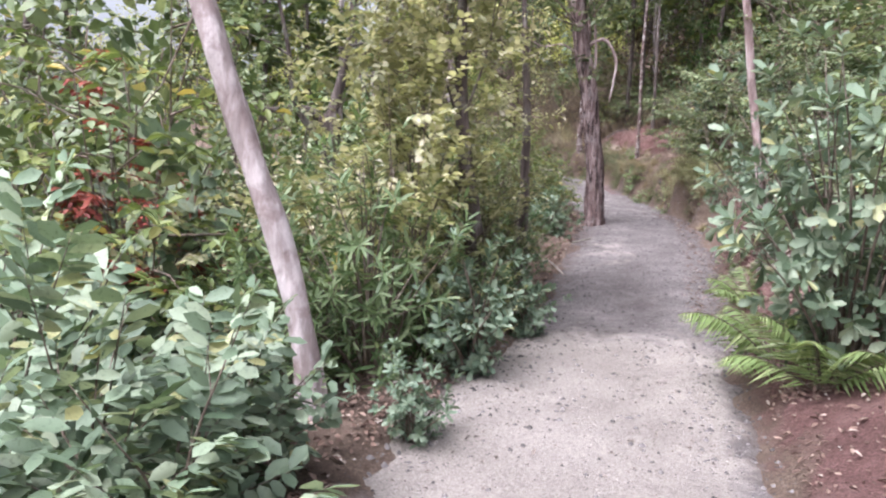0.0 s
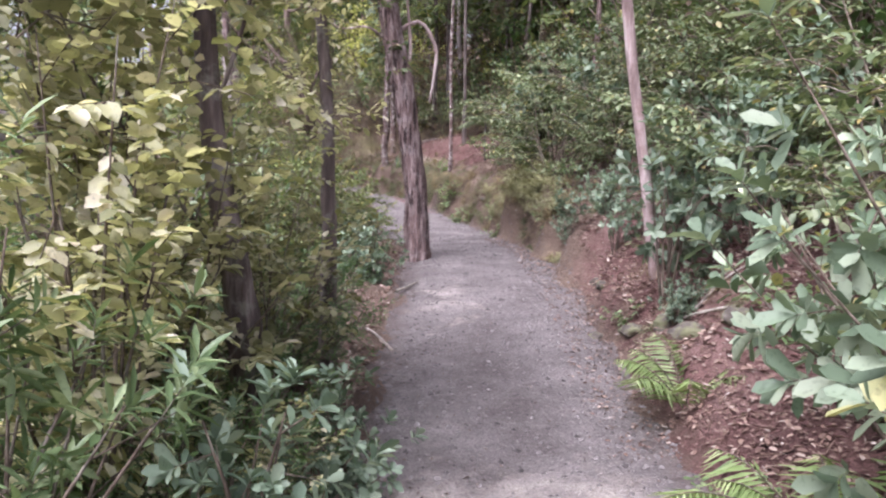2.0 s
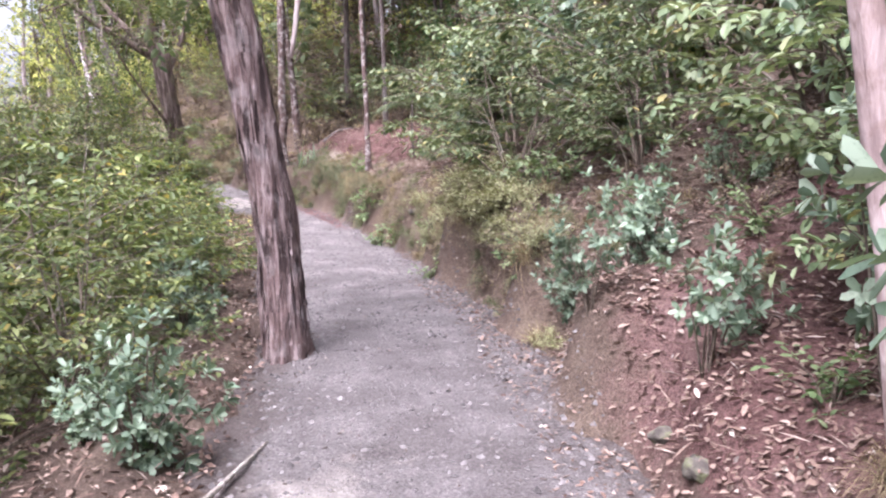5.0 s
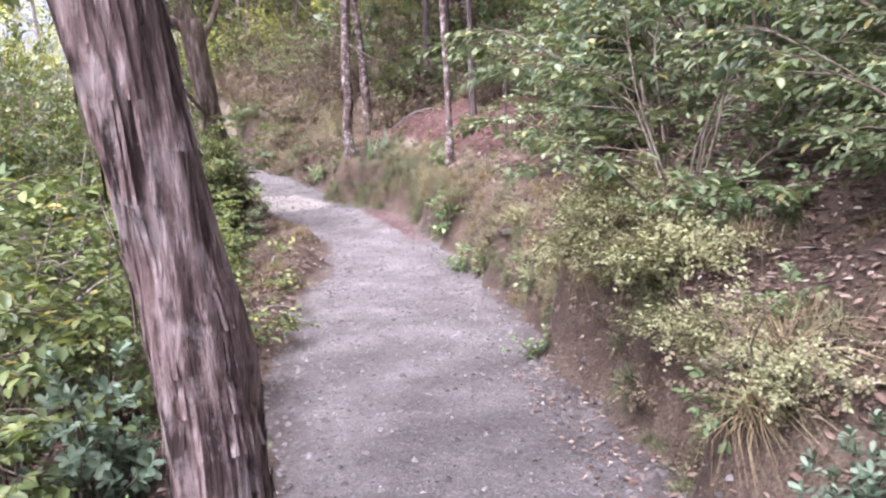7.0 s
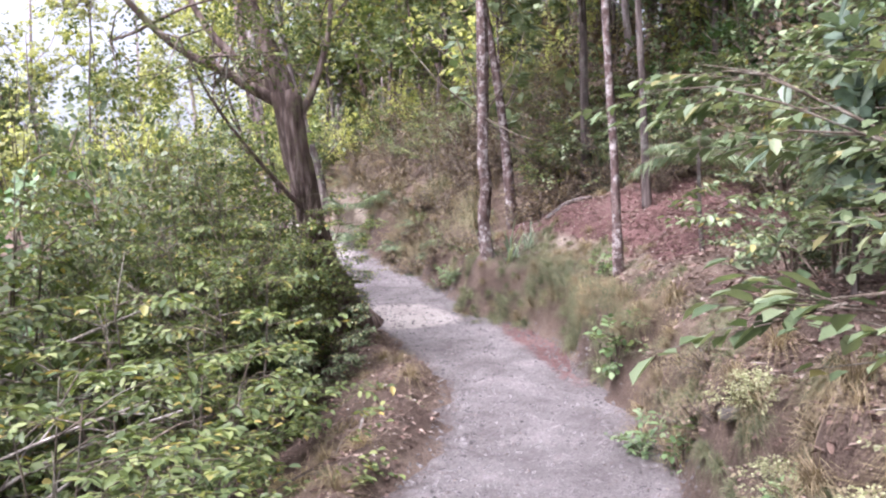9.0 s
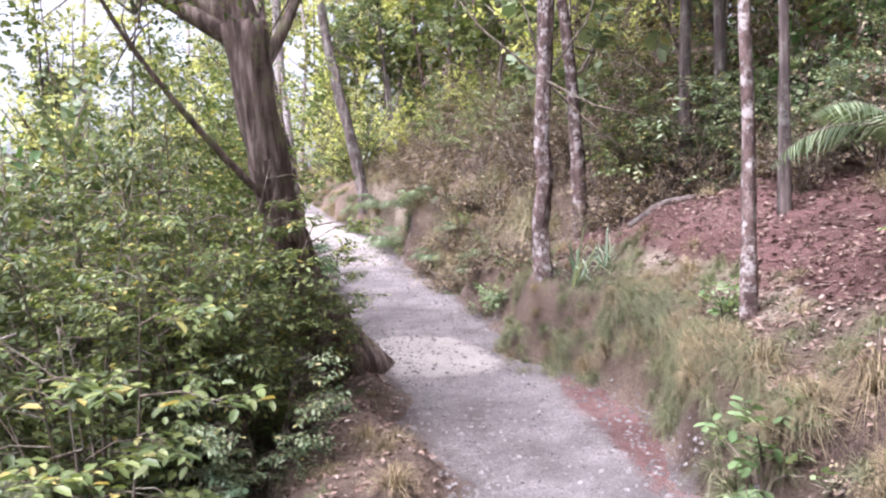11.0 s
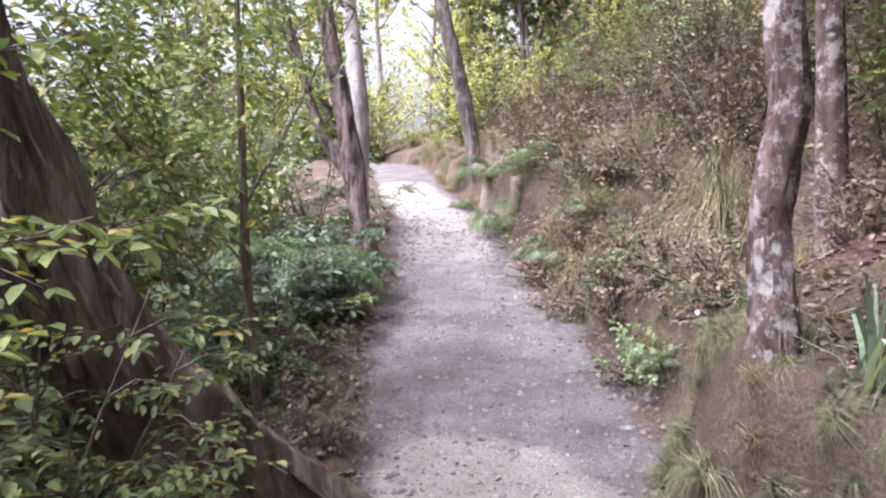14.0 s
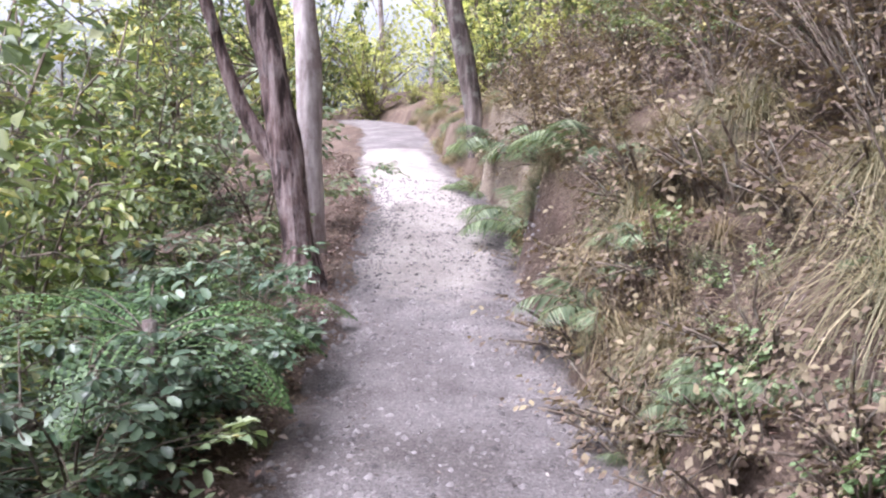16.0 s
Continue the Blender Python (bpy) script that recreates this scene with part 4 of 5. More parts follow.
again(big_leaf, 2.6, 5.2, 2.0, 0.75)
again(big_leaf, 2.9, 3.6, 4.0, 1.15)
for x, y, k in ((-1.2, 2.7, 1.05), (-0.85, 3.1, 0.8), (-1.7, 3.3, 1.2), (-2.2, 4.3, 1.3), (-1.45, 2.1, 1.0)):
    again(pale_leaf, x, y, spin(), k)
again(blue_leaf, 0.6, 5.8, 1.0, 0.7)
again(blue_leaf, -0.1, 3.75, 3.0, 0.6)
again(blue_leaf, 1.55, 12.35, 3.0, 0.8)
again(blue_leaf, 1.35, 9.9, 2.0, 0.7)
for x, y, k in ((3.5, 8.5, 0.7), (3.6, 7.6, 0.85), (4.1, 7.9, 1.1), (4.3, 9.4, 1.0), (3.75, 10.4, 0.5), (3.35, 9.2, 0.5), (5.0, 13.4, 1.2), (5.1, 15.6, 1.3), (3.3, 10.0, 0.4)):
    again(whorl, x, y, spin(), k)
again(narrow, -0.8, 4.6, 1.0, 0.85)
again(narrow, -0.9, 5.6, 1.0, 1.1)
for x, y, k in ((-0.05, 5.3, 0.75), (-0.75, 5.0, 0.95), (0.2, 5.9, 0.7)):
    again(feather, x, y, spin(), k)
again(feather, -1.3, 5.2, 1.0, 1.0)
again(feather, 0.4, 7.4, 2.0, 0.9)
again(feather, 0.6, 7.8, 2.6, 0.7)
again(feather, 0.2, 6.6, 2.6, 0.8)
for x, y, k in ((-0.1, 6.15, 0.95), (0.35, 6.7, 0.75)):
    again(yellow_top, x, y, spin(), k)
for x, y, k in ( (0.22, 5.7, 0.45), (0.05, 5.45, 0.5), (-0.6, 6.7, 1.3), (-0.9, 7.6, 1.4), (-1.0, 9.0, 1.2), (-1.4, 6.2, 1.3)):
    again(yellow, x, y, spin(), k)
for x, y, k in ((0.2, 9.7, 0.7), (0.3, 10.5, 0.9), (1.05, 10.7, 0.6), (0.95, 11.7, 0.85), (0.3, 12.3, 1.15), (1.55, 14.3, 0.75), (1.45, 13.1, 0.6), (1.05, 15.0, 1.0), (1.45, 16.2, 0.85), (0.7, 16.9, 1.2), (1.35, 17.6, 1.0), (0.5, 18.7, 1.1), (0.2, 14.6, 1.3), (0.8, 20.6, 1.1), (-0.4, 16.5, 1.5), (-0.8, 13.0, 1.5), (-0.6, 19.6, 1.5), (-0.5, 10.9, 1.4)):
    again(olive, x, y, spin(), k)
for x, y, k in ((0.35, 22.3, 1.1), (-0.3, 23.3, 1.2), (-0.9, 25.6, 1.2), (-1.2, 21.4, 1.6), (-0.9, 27.5, 1.2), (0.5, 8.9, 0.6), (0.2, 21.0, 1.2)):
    again(mid, x, y, spin(), k, label="mid-green leafy shrub on the falling slope")
for x, y, k in ((4.8, 14.3, 1.2), (5.2, 12.2, 1.3), (4.9, 16.2, 0.95), (5.7, 15.4, 1.3), (4.5, 11.5, 0.8), (4.3, 8.7, 1.1), (4.9, 10.3, 1.3), (5.4, 8.9, 1.4), (3.9, 6.6, 1.0), (4.6, 7.2, 1.4), (3.4, 5.6, 1.1), (4.2, 5.2, 1.4), (6.4, 13.2, 1.4), (5.2, 17.4, 0.7), (6.6, 16.8, 1.3), (6.3, 11.0, 1.5), (3.7, 4.2, 1.4)):
    again(mid, x, y, spin(), k)
for x, y, k in ((4.02, 16.2, 0.85), (3.62, 13.55, 0.5), (4.3, 19.2, 0.7), (2.8, 7.85, 0.5), (3.0, 22.2, 0.7), (3.95, 14.6, 0.7), (3.0, 6.4, 0.9), (2.5, 3.5, 1.1), (3.9, 16.5, 0.7), (3.55, 11.4, 0.5), (4.6, 14.0, 0.6), (1.95, 5.2, 0.6)):
    again(small, x, y, spin(), k)
for x, y, k in ((4.3, 23.2, 1.0), (4.6, 24.3, 1.1), (3.0, 26.2, 0.8), (3.7, 27.6, 1.1), (2.3, 28.2, 0.7), (5.6, 25.4, 1.3), (4.9, 26.8, 1.2), (2.0, 30.0, 0.8), (5.5, 22.6, 0.9), (6.2, 23.5, 1.2), (4.4, 29.0, 1.3), (6.0, 19.6, 1.0), (5.6, 18.4, 0.9), (2.9, 27.2, 0.8), (1.4, 31.2, 0.8), (3.1, 29.6, 1.1), (3.7, 25.9, 1.0), (4.0, 24.8, 0.9)):
    again(brown, x, y, spin(), k)

for x, y, k, v in ((0.3, 21.0, 0.8, 1.7), (-0.3, 22.2, 1.0, 1.6), (-0.6, 20.7, 1.3, 1.7), (-0.4, 23.6, 1.0, 1.6), (-1.3, 22.6, 1.5, 1.5), (-0.9, 18.0, 1.4, 1.4)):
    again(olive, x, y, spin(), k, stretch=v, label="tall olive-green shrub on the falling slope")
fine_olive = bush_at_origin("small_leaf_shrub", "tall olive shrub with small leaves against the forked tree", 28, 2.1, 0.6, 9, 7, 8, "olive", 0.045, LEAF, "along", 0.2, 0.15, dome=0.35, pads=8)
seat(fine_olive, 1.55, 18.95)
for x, y, k, v in ((1.35, 18.75, 1.0, 1.15), (0.95, 18.5, 1.1, 1.15), (-0.7, 24.0, 1.4, 1.2), (-0.5, 22.0, 1.5, 1.2), (0.6, 20.6, 1.2, 1.3), (0.1, 21.3, 1.4, 1.3), (-0.4, 20.2, 1.5, 1.3), (-0.9, 18.9, 1.5, 1.3), (-1.3, 26.2, 1.4, 1.2)):
    again(fine_olive, x, y, x + 2 * y, k, stretch=v, label="tall olive shrub with small leaves on the slope")
again(fine_olive, 1.1, 19.1, 3.0, 1.15)
again(fine_olive, 0.5, 19.4, 4.0, 1.3)
again(fine_olive, 1.75, 19.55, 2.0, 0.7)
again(mid, 1.75, 18.6, 4.0, 0.55, stretch=1.2, label="mid-green leafy shrub against the forked tree")
for i in range(36):
    y = R1.uniform(21.8, 31)
    x = line_x(y) + half_wide(y) + R1.uniform(1.3, 3.4)
    if free(x, y):
        again((brown, brown, olive, mid)[i % 4], x, y, spin(), R1.uniform(0.5, 0.9))

glossy = bush_at_origin("glossy_shrub", "dark glossy broad-leaved shrub below the path edge", 25, 1.1, 0.5, 8, 5, 6, "glossy", 0.08, OVAL, "along", 0.2, 0.35, pads=4)
seat(glossy, 0.8, 22.75, 0, 0.8)
for x, y, k in ((0.5, 24.1, 1.0), (0.35, 23.1, 1.0), (1.4, 18.2, 0.7), (0.7, 21.3, 0.9), (0.85, 23.2, 0.7), (0.8, 24.0, 0.7)):
    again(glossy, x, y, spin(), k)
for i, (x, y, k) in enumerate(((4.9, 22.0, 0.7), (5.4, 21.3, 0.75), (5.7, 20.3, 0.8), (6.0, 19.4, 0.85), (5.3, 22.7, 0.8), (6.1, 21.7, 1.0), (6.4, 20.4, 1.0), (4.5, 22.8, 0.7), (6.3, 18.6, 0.9), (5.7, 18.6, 0.7), (4.7, 23.4, 0.8), (5.6, 23.3, 0.9), (7.0, 19.4, 1.2), (7.0, 21.0, 1.2))):
    again((brown, mid, brown, olive)[i % 4], x, y, spin(), k, label="twiggy undergrowth shrub above the clay bank")

# ---- ferns ----
fern = fern_at_origin("fern", "yellow-green fern with arching fronds", 31, 9, 0.5, "fern", 0.6, 1.25, 0.36, fine=(26, 1))
seat(fern, 2.5, 6.5)
for x, y, k in ((2.0, 4.75, 1.25), (1.95, 4.1, 1.2)):
    again(fern, x, y, spin(), k)
dark_fern = fern_at_origin("dark_fern", "dark green fern on the bank edge", 32, 9, 0.55, "darkfern", 0.7, 1.1, 0.32, fine=(36, 1))
seat(dark_fern, 2.25, 25.4, 0, 1.1)
for x, y, k in ((2.0, 26.2, 1.2), (1.75, 27.0, 1.35), (1.5, 27.8, 1.35), (1.2, 28.6, 1.35), (2.4, 24.5, 0.9), (2.85, 22.5, 0.35), (2.6, 23.5, 0.4), (0.75, 29.3, 0.9), (3.1, 21.8, 0.3), (0.95, 23.3, 0.7), (1.1, 22.3, 0.7), (1.35, 21.9, 0.5)):
    again(dark_fern, x, y, spin(), k)
tree_fern = fern_at_origin("tree_fern", "tree fern with long drooping fronds below the path", 33, 8, 1.2, "dark", 0.5, 0.62, 0.22, "tree ferns on the slope", (0.7, 0.06), (34, 6))
seat(tree_fern, 0.4, 22.15)
again(tree_fern, 0.0, 22.7, 1.0, 1.0)
again(tree_fern, 0.72, 23.35, 2.1, 0.8)
again(tree_fern, 0.3, 24.4, 0.4, 0.75)
again(tree_fern, -0.9, 24.8, 1.0, 1.0)
bank_fern = fern_at_origin("bank_fern", "fern with spreading fronds on a thin trunk high on the bank", 34, 8, 0.75, "darkfern", 0.55, 0.7, 0.3, "", (0.85, 0.025), (46, 1))
seat(bank_fern, 4.8, 15.8, 0, 0.8)
again(bank_fern, 4.9, 18.3, 2.0, 0.9)

# ---- grasses on the bank ----
tuft = tussock_at_origin("tussock", "straw and green tussock of arching grass", 41, 700, 1.0, "tussock", 1.15, 0.0032, flop=1.6, n=6)
seat(tuft, 3.45, 23.4, 0, 1.0)
skirt = tussock_at_origin("grass_skirt", "", 46, 150, 0.8, "dry", 1.25, 0.004, "", 2.0, n=5)
skirt_mesh = skirt.children[0].data
for ob in (skirt.children[0], skirt):
    bpy.data.objects.remove(ob)
tagged(part("dead_skirt", skirt_mesh, tuft, "drooping skirt of dead straw blades"), kind="stuff")
stalks = Tubes()
for k in range(5):
    a = 1.6 + k * 0.5
    stalks.add(bend([(0, 0, 0), (math.cos(a) * 0.15, math.sin(a) * 0.15, 0.5), (math.cos(a) * 0.5, math.sin(a) * 0.5, 0.95 + 0.05 * k)], 6), [0.004, 0.0035, 0.003, 0.0025, 0.002, 0.002], 4)
tagged(part("seed_stalk", stalks.mesh("seed_stalk", M_TWIG), tuft, "thin brown seed stalks"), kind="stuff")
for x, y, k in ((2.7, 23.9, 0.55), (2.55, 24.6, 0.6), (2.3, 25.7, 0.6), (3.5, 24.2, 0.7), (2.0, 27.0, 0.5), (3.1, 25.2, 0.7), (1.7, 28.3, 0.5), (2.75, 25.1, 0.7), (4.8, 21.5, 0.4), (2.4, 26.2, 0.6)):
    again(tuft, x, y, spin(), k)
flax = tussock_at_origin("strap_plant", "pale green strap-leaved plant beside the mottled tree", 42, 26, 0.8, "greygreen", 0.8, 0.014, "", 0.9, "plant")
seat(flax, 3.62, 20.6)
again(flax, 5.0, 21.5, 1.0, 0.9, label="pale green strap-leaved plant above the clay bank")
again(flax, 3.85, 20.75, 2.0, 0.7)
moss = bush_at_origin("moss_cushion", "pale yellow-green cushion of moss and creeping leaves on the bank", 43, 0.2, 0.24, 34, 7, 11, "moss", 0.02, SMALL, "along", 0.07, 0.3, cat="moss", group="moss cushions on the bank", thick=0.003, dome=0.5, twiggy=False)
seat(moss, 3.9, 12.7, 0, 1.2)
for x, y, k in ((3.8, 12.3, 0.9), (4.0, 13.1, 1.3), (3.95, 13.45, 1.1), (3.98, 13.9, 1.0), (3.95, 14.3, 0.8), (3.75, 11.8, 0.7), (4.1, 14.9, 1.0), (4.15, 15.4, 0.9), (3.55, 10.9, 0.6), (4.15, 12.95, 1.2), (3.85, 13.2, 1.0), (4.15, 13.5, 1.2), (4.2, 13.25, 1.2), (3.85, 12.95, 0.9), (3.86, 12.55, 1.4), (3.84, 12.1, 1.0), (3.64, 11.25, 0.9), (3.78, 13.3, 1.1), (3.72, 11.7, 1.0), (3.9, 12.3, 1.2)):
    again(moss, x, y, spin(), k)
dry = tussock_at_origin("dry_grass_tuft", "dry straw-coloured grass tuft hanging on the bank", 44, 240, 0.36, "dry", 1.0, 0.0027, "dry grass on the bank", 1.3)
seat(dry, 4.0, 16.9)
green_tuft = tussock_at_origin("green_grass_tuft", "dull green grass tuft on the bank edge", 45, 320, 0.25, "turf", 1.0, 0.0024, "green grass on the bank", 1.3)
seat(green_tuft, 4.05, 18.4)
for i in range(60):
    y = R1.uniform(11.5, 31)
    x = line_x(y) + half_wide(y) + R1.uniform(0.1, 0.5 if y < 21 else 1.3)
    if free(x, y):
        again(dry, x, y, spin(), R1.uniform(0.5, 1.2))
for i in range(44):
    y = R1.uniform(22.0, 31.5)
    x = line_x(y) + half_wide(y) + R1.uniform(0.05, 1.0)
    if free(x, y):
        again(dry if i % 4 else tuft, x, y, spin(), R1.uniform(0.7, 1.25) if i % 4 else R1.uniform(0.35, 0.6))
for i in range(110):
    y = R1.uniform(21.6, 31.5)
    x = line_x(y) + half_wide(y) + R1.uniform(0.15, 2.2)
    if free(x, y):
        again(scrub, x, y, spin(), R1.uniform(0.5, 1.0))
for i in range(54):
    y = R1.uniform(18.0, 21.6)
    x = line_x(y) + half_wide(y) + R1.uniform(0.08, 0.75)
    again((green_tuft, green_tuft, dry)[i % 3], x, y, spin(), (0.7, 0.9, 0.6)[i % 3] * R1.uniform(0.7, 1.15))
for i in range(60):
    y = R1.uniform(14.5, 21.5)
    x = line_x(y) + half_wide(y) + R1.uniform(0.05, 0.45)
    again(green_tuft, x, y, spin(), R1.uniform(0.6, 1.1))
for i in range(60):
    y = R1.uniform(13.0, 20.0)
    x = line_x(y) - half_wide(y) - R1.uniform(0.15, 0.9)
    again(dry if i % 3 else green_tuft, x, y, spin(), R1.uniform(0.5, 0.95), label="dry brown grass tuft on the low mound")

for x, y, k in ((3.2, 20.35, 1.2), (3.4, 20.3, 1.3), (3.12, 20.6, 1.0), (3.6, 20.15, 1.2), (3.85, 19.95, 1.1), (3.5, 20.45, 1.1)):
    again(green_tuft, x, y, spin(), k)

for i in range(40):
    y = R1.uniform(21.4, 27.5)
    x = line_x(y) + half_wide(y) + R1.uniform(0.03, 0.3)
    again((dark_fern, scrub, dark_fern, dry)[i % 4], x, y, spin(), (0.4, 0.4, 0.5, 0.5)[i % 4] * R1.uniform(0.7, 1.2))
for i in range(34):
    y = R1.uniform(9.8, 14.5)
    x = line_x(y) + half_wide(y) + R1.uniform(0.55, 1.7)
    again((scrub, small, dry, whorl, scrub)[i % 5], x, y, spin(), (0.5, 0.6, 0.7, 0.28, 0.4)[i % 5] * R1.uniform(0.8, 1.2))
for i in range(22):
    y = R1.uniform(18.6, 22.2)
    x = line_x(y) + half_wide(y) + R1.uniform(1.35, 2.2)
    again((scrub, brown, dry)[i % 3], x, y, spin(), (0.8, 0.4, 0.8)[i % 3] * R1.uniform(0.8, 1.2), label="dry twiggy growth along the top of the clay bank")
for i in range(16):
    y = R1.uniform(19.6, 22.8)
    x = line_x(y) + half_wide(y) + R1.uniform(1.9, 3.2)
    again((feather, brown, mid, whorl)[i % 4], x, y, spin(), (0.7, 0.65, 0.6, 0.6)[i % 4] * R1.uniform(0.8, 1.2), label="dark undergrowth shrub above the clay bank")
for i in range(26):
    y = R1.uniform(6.5, 12.5)
    x = line_x(y) + half_wide(y) + R1.uniform(0.08, 0.9)
    again((green_tuft, small, blue_leaf, dry, green_tuft)[i % 5], x, y, spin(), (1.0, 0.5, 0.42, 0.7, 0.8)[i % 5] * R1.uniform(0.8, 1.2))
for i in range(16):
    y = R1.uniform(7.5, 13.5)
    x = line_x(y) - half_wide(y) - R1.uniform(0.2, 0.8)
    again((green_tuft, blue_leaf, dry, small)[i % 4], x, y, spin(), (0.8, 0.4, 0.6, 0.45)[i % 4] * R1.uniform(0.8, 1.2))

# growth that hangs on the cut faces of the bank
for count, y0, y1, r0, r1, kinds, sizes, label in (
        (130, 18.2, 21.5, 0.0, 0.2, (green_tuft, green_tuft, green_tuft, dry), (1.15, 0.9, 1.0, 0.7), "grey-green grass hanging down the cut bank"),
        (44, 19.0, 21.4, 0.15, 0.4, (green_tuft, dry, green_tuft), (0.8, 0.55, 0.6), "grey-green grass on the lip of the cut bank"),
        (150, 21.6, 27.5, -0.02, 0.4, (dry, scrub, small, dry, green_tuft, scrub), (1.0, 0.6, 0.4, 1.1, 1.0, 0.8), "dry growth hanging down the cut bank"),
        (66, 28.8, 38.0, -0.02, 0.35, (dry, green_tuft, dry, dark_fern), (1.3, 1.4, 1.0, 0.6), "straw and green grass on the bank near the crest"),
        (120, 11.0, 18.2, 0.0, 0.22, (dry, green_tuft, green_tuft, scrub), (0.9, 0.9, 0.7, 0.4), "dry and green grass hanging on the cut bank")):
    for i in range(count):
        y = R1.uniform(y0, y1)
        x = bank_foot(y) + R1.uniform(r0, r1)
        if not free(x, y) and sizes[i % len(kinds)] > 0.7:
            continue
        again(kinds[i % len(kinds)], x, y, spin(), sizes[i % len(kinds)] * R1.uniform(0.7, 1.2), tilt=-R1.uniform(0.2, 0.9), label=label)

for i in range(60):
    y = R1.uniform(21.4, 24.6)
    x = line_x(y) + half_wide(y) + R1.uniform(0.05, 1.1)
    again((scrub, dry, small, green_tuft, scrub, dark_fern)[i % 6], x, y, spin(), (0.35, 0.6, 0.3, 0.7, 0.45, 0.28)[i % 6] * R1.uniform(0.8, 1.25), tilt=-R1.uniform(0, 0.5), label="low dry growth on the bank beside the great tussock")

for i in range(34):
    y = R1.uniform(20.9, 25.2)
    x = line_x(y) - half_wide(y) - R1.uniform(0.12, 0.55)
    again((scrub, brown, dry, scrub, dark_fern)[i % 5], x, y, spin(), (0.5, 0.22, 0.6, 0.7, 0.3)[i % 5] * R1.uniform(0.8, 1.2), label="dead brown twigs and fern below the edge of the track")

# bare dead branches caught in the growth below the track
for i, (x, y, z, dx, dy, dz) in enumerate(((0.2, 15.2, 1.0, 1.0, 0.9, 0.35), (0.3, 16.2, 0.8, 1.1, 0.2, 0.4), (0.6, 14.0, 0.6, 0.6, 1.2, 0.5), (0.9, 17.0, 0.3, 0.7, 0.5, 0.25), (-0.2, 17.4, 1.4, 1.2, 0.3, 0.5))):
    t = Tubes()
    g = random.Random(200 + i)
    a, b = np.array(up(x, y, z)), np.array((dx, dy, dz))
    stem_line = bend([a - b * 0.6 - np.array((0, 0, 0.5)), a, a + b * 0.5 + np.array((0, 0, 0.05)), a + b], 12)
    t.add(stem_line, [0.018 * (1 - 0.06 * k) for k in range(12)], 6, 0.2)
    for k in range(4, 12, 2):
        d = rnd_dir(g, 0.3) * g.uniform(0.25, 0.5)
        t.add([stem_line[k], stem_line[k] + d * 0.5 + np.array((0, 0, 0.03)), stem_line[k] + d], [0.007, 0.005, 0.002], 4)
    tagged(new("dead_branch", t.mesh("dead_branch", M_DEADWOOD)), "bare grey dead branch caught among the shrubs", "branch")

# ---- wood behind ----
R2 = random.Random(9)
far_mid = bush_at_origin("undergrowth_shrub", "leafy green undergrowth shrub on the wooded hillside", 61, 1.5, 0.9, 13, 8, 8, "mid", 0.11, SMALL, "along", 0.3, 0.05, twiggy=False)
far_olive = bush_at_origin("undergrowth_shrub", "olive undergrowth shrub on the wooded hillside", 62, 1.5, 0.9, 13, 8, 8, "olive", 0.11, SMALL, "along", 0.3, 0.05, twiggy=False)
far_brown = bush_at_origin("undergrowth_shrub", "dry brown undergrowth shrub on the wooded hillside", 63, 1.4, 0.9, 16, 8, 7, "brown", 0.09, SMALL, "along", 0.3, 0.05, twiggy=False)
far_sunlit = bush_at_origin("undergrowth_shrub", "yellow-green shrub beyond the crest, leaves coloured as if sunlit", 64, 1.6, 0.9, 14, 9, 8, "sunlit", 0.1, SMALL, "along", 0.3, 0.05, twiggy=False)
far_dark = bush_at_origin("undergrowth_shrub", "dark green undergrowth shrub on the slope", 65, 1.6, 0.9, 13, 8, 8, "dark", 0.11, SMALL, "along", 0.3, 0.05, twiggy=False)
for k, ob in enumerate((far_mid, far_olive, far_brown, far_sunlit, far_dark)):
    seat(ob, 7.0 + k * 0.6, 12 + 3 * k, 0, 1.4)
trunk_kinds = []
for i, (bark, leaf) in enumerate(((M_BARK_DARK, "mid"), (M_BARK_PALE, "olive"), (M_BARK_DARK, "olive"), (M_BARK_PATCH, "mid"), (M_BARK_RED, "olive"), (M_BARK_DARK, "mid"))):
    a, b = R2.uniform(-0.6, 0.6), R2.uniform(-0.5, 0.5)
    line = [(0, 0, -0.3), (a * 0.15, b * 0.1, 1.0), (a * 0.5, b * 0.3, 2.2), (a * 0.7, b * 0.8, 3.6), (a * 1.3, b, 5.2), (a, b * 1.5, 8.5)]
    limbs = []
    for _ in range(4):
        z = R2.uniform(1.0, 4.5)
        u = (z + 0.3) / 8.8
        p = np.array([np.interp(z, [q[2] for q in line], [q[c] for q in line]) for c in (0, 1)] + [z])
        d = np.array((R2.gauss(0, 1), R2.gauss(0, 1), 0.7))
        d = d / np.linalg.norm(d)
        limbs.append(([p, p + d * 0.4, p + d * 0.9 + np.array((0, 0, 0.2)), p + d * 1.4 + np.array((0, 0, 0.6))], 0.018))
    t = tree("bush_tree", "thin-stemmed tree in the wood behind", 50 + i, line, [0.08, 0.06, 0.05, 0.045, 0.04, 0.02], bark,
             (leaf, SMALL, 0.2, 46, 1.2, 24), limbs, group="trees of the wood", ring=7, coarse=True)
    t.location = (0, 0, 0)
    trunk_kinds.append(t)
spots = [(5.2, 22.5), (5.8, 23.6), (4.85, 22.4), (3.85, 22.3), (7, 18), (6, 28)]
for _ in range(96):
    y = R2.uniform(9, 46)
    s = R2.uniform(3.2, 13)
    spots.append((line_x(y) + s + max(0, (16 - y)) * 0.25, y))
for _ in range(7):
    y = R2.uniform(11, 19)
    spots.append((line_x(y) - R2.uniform(4.0, 12), y))
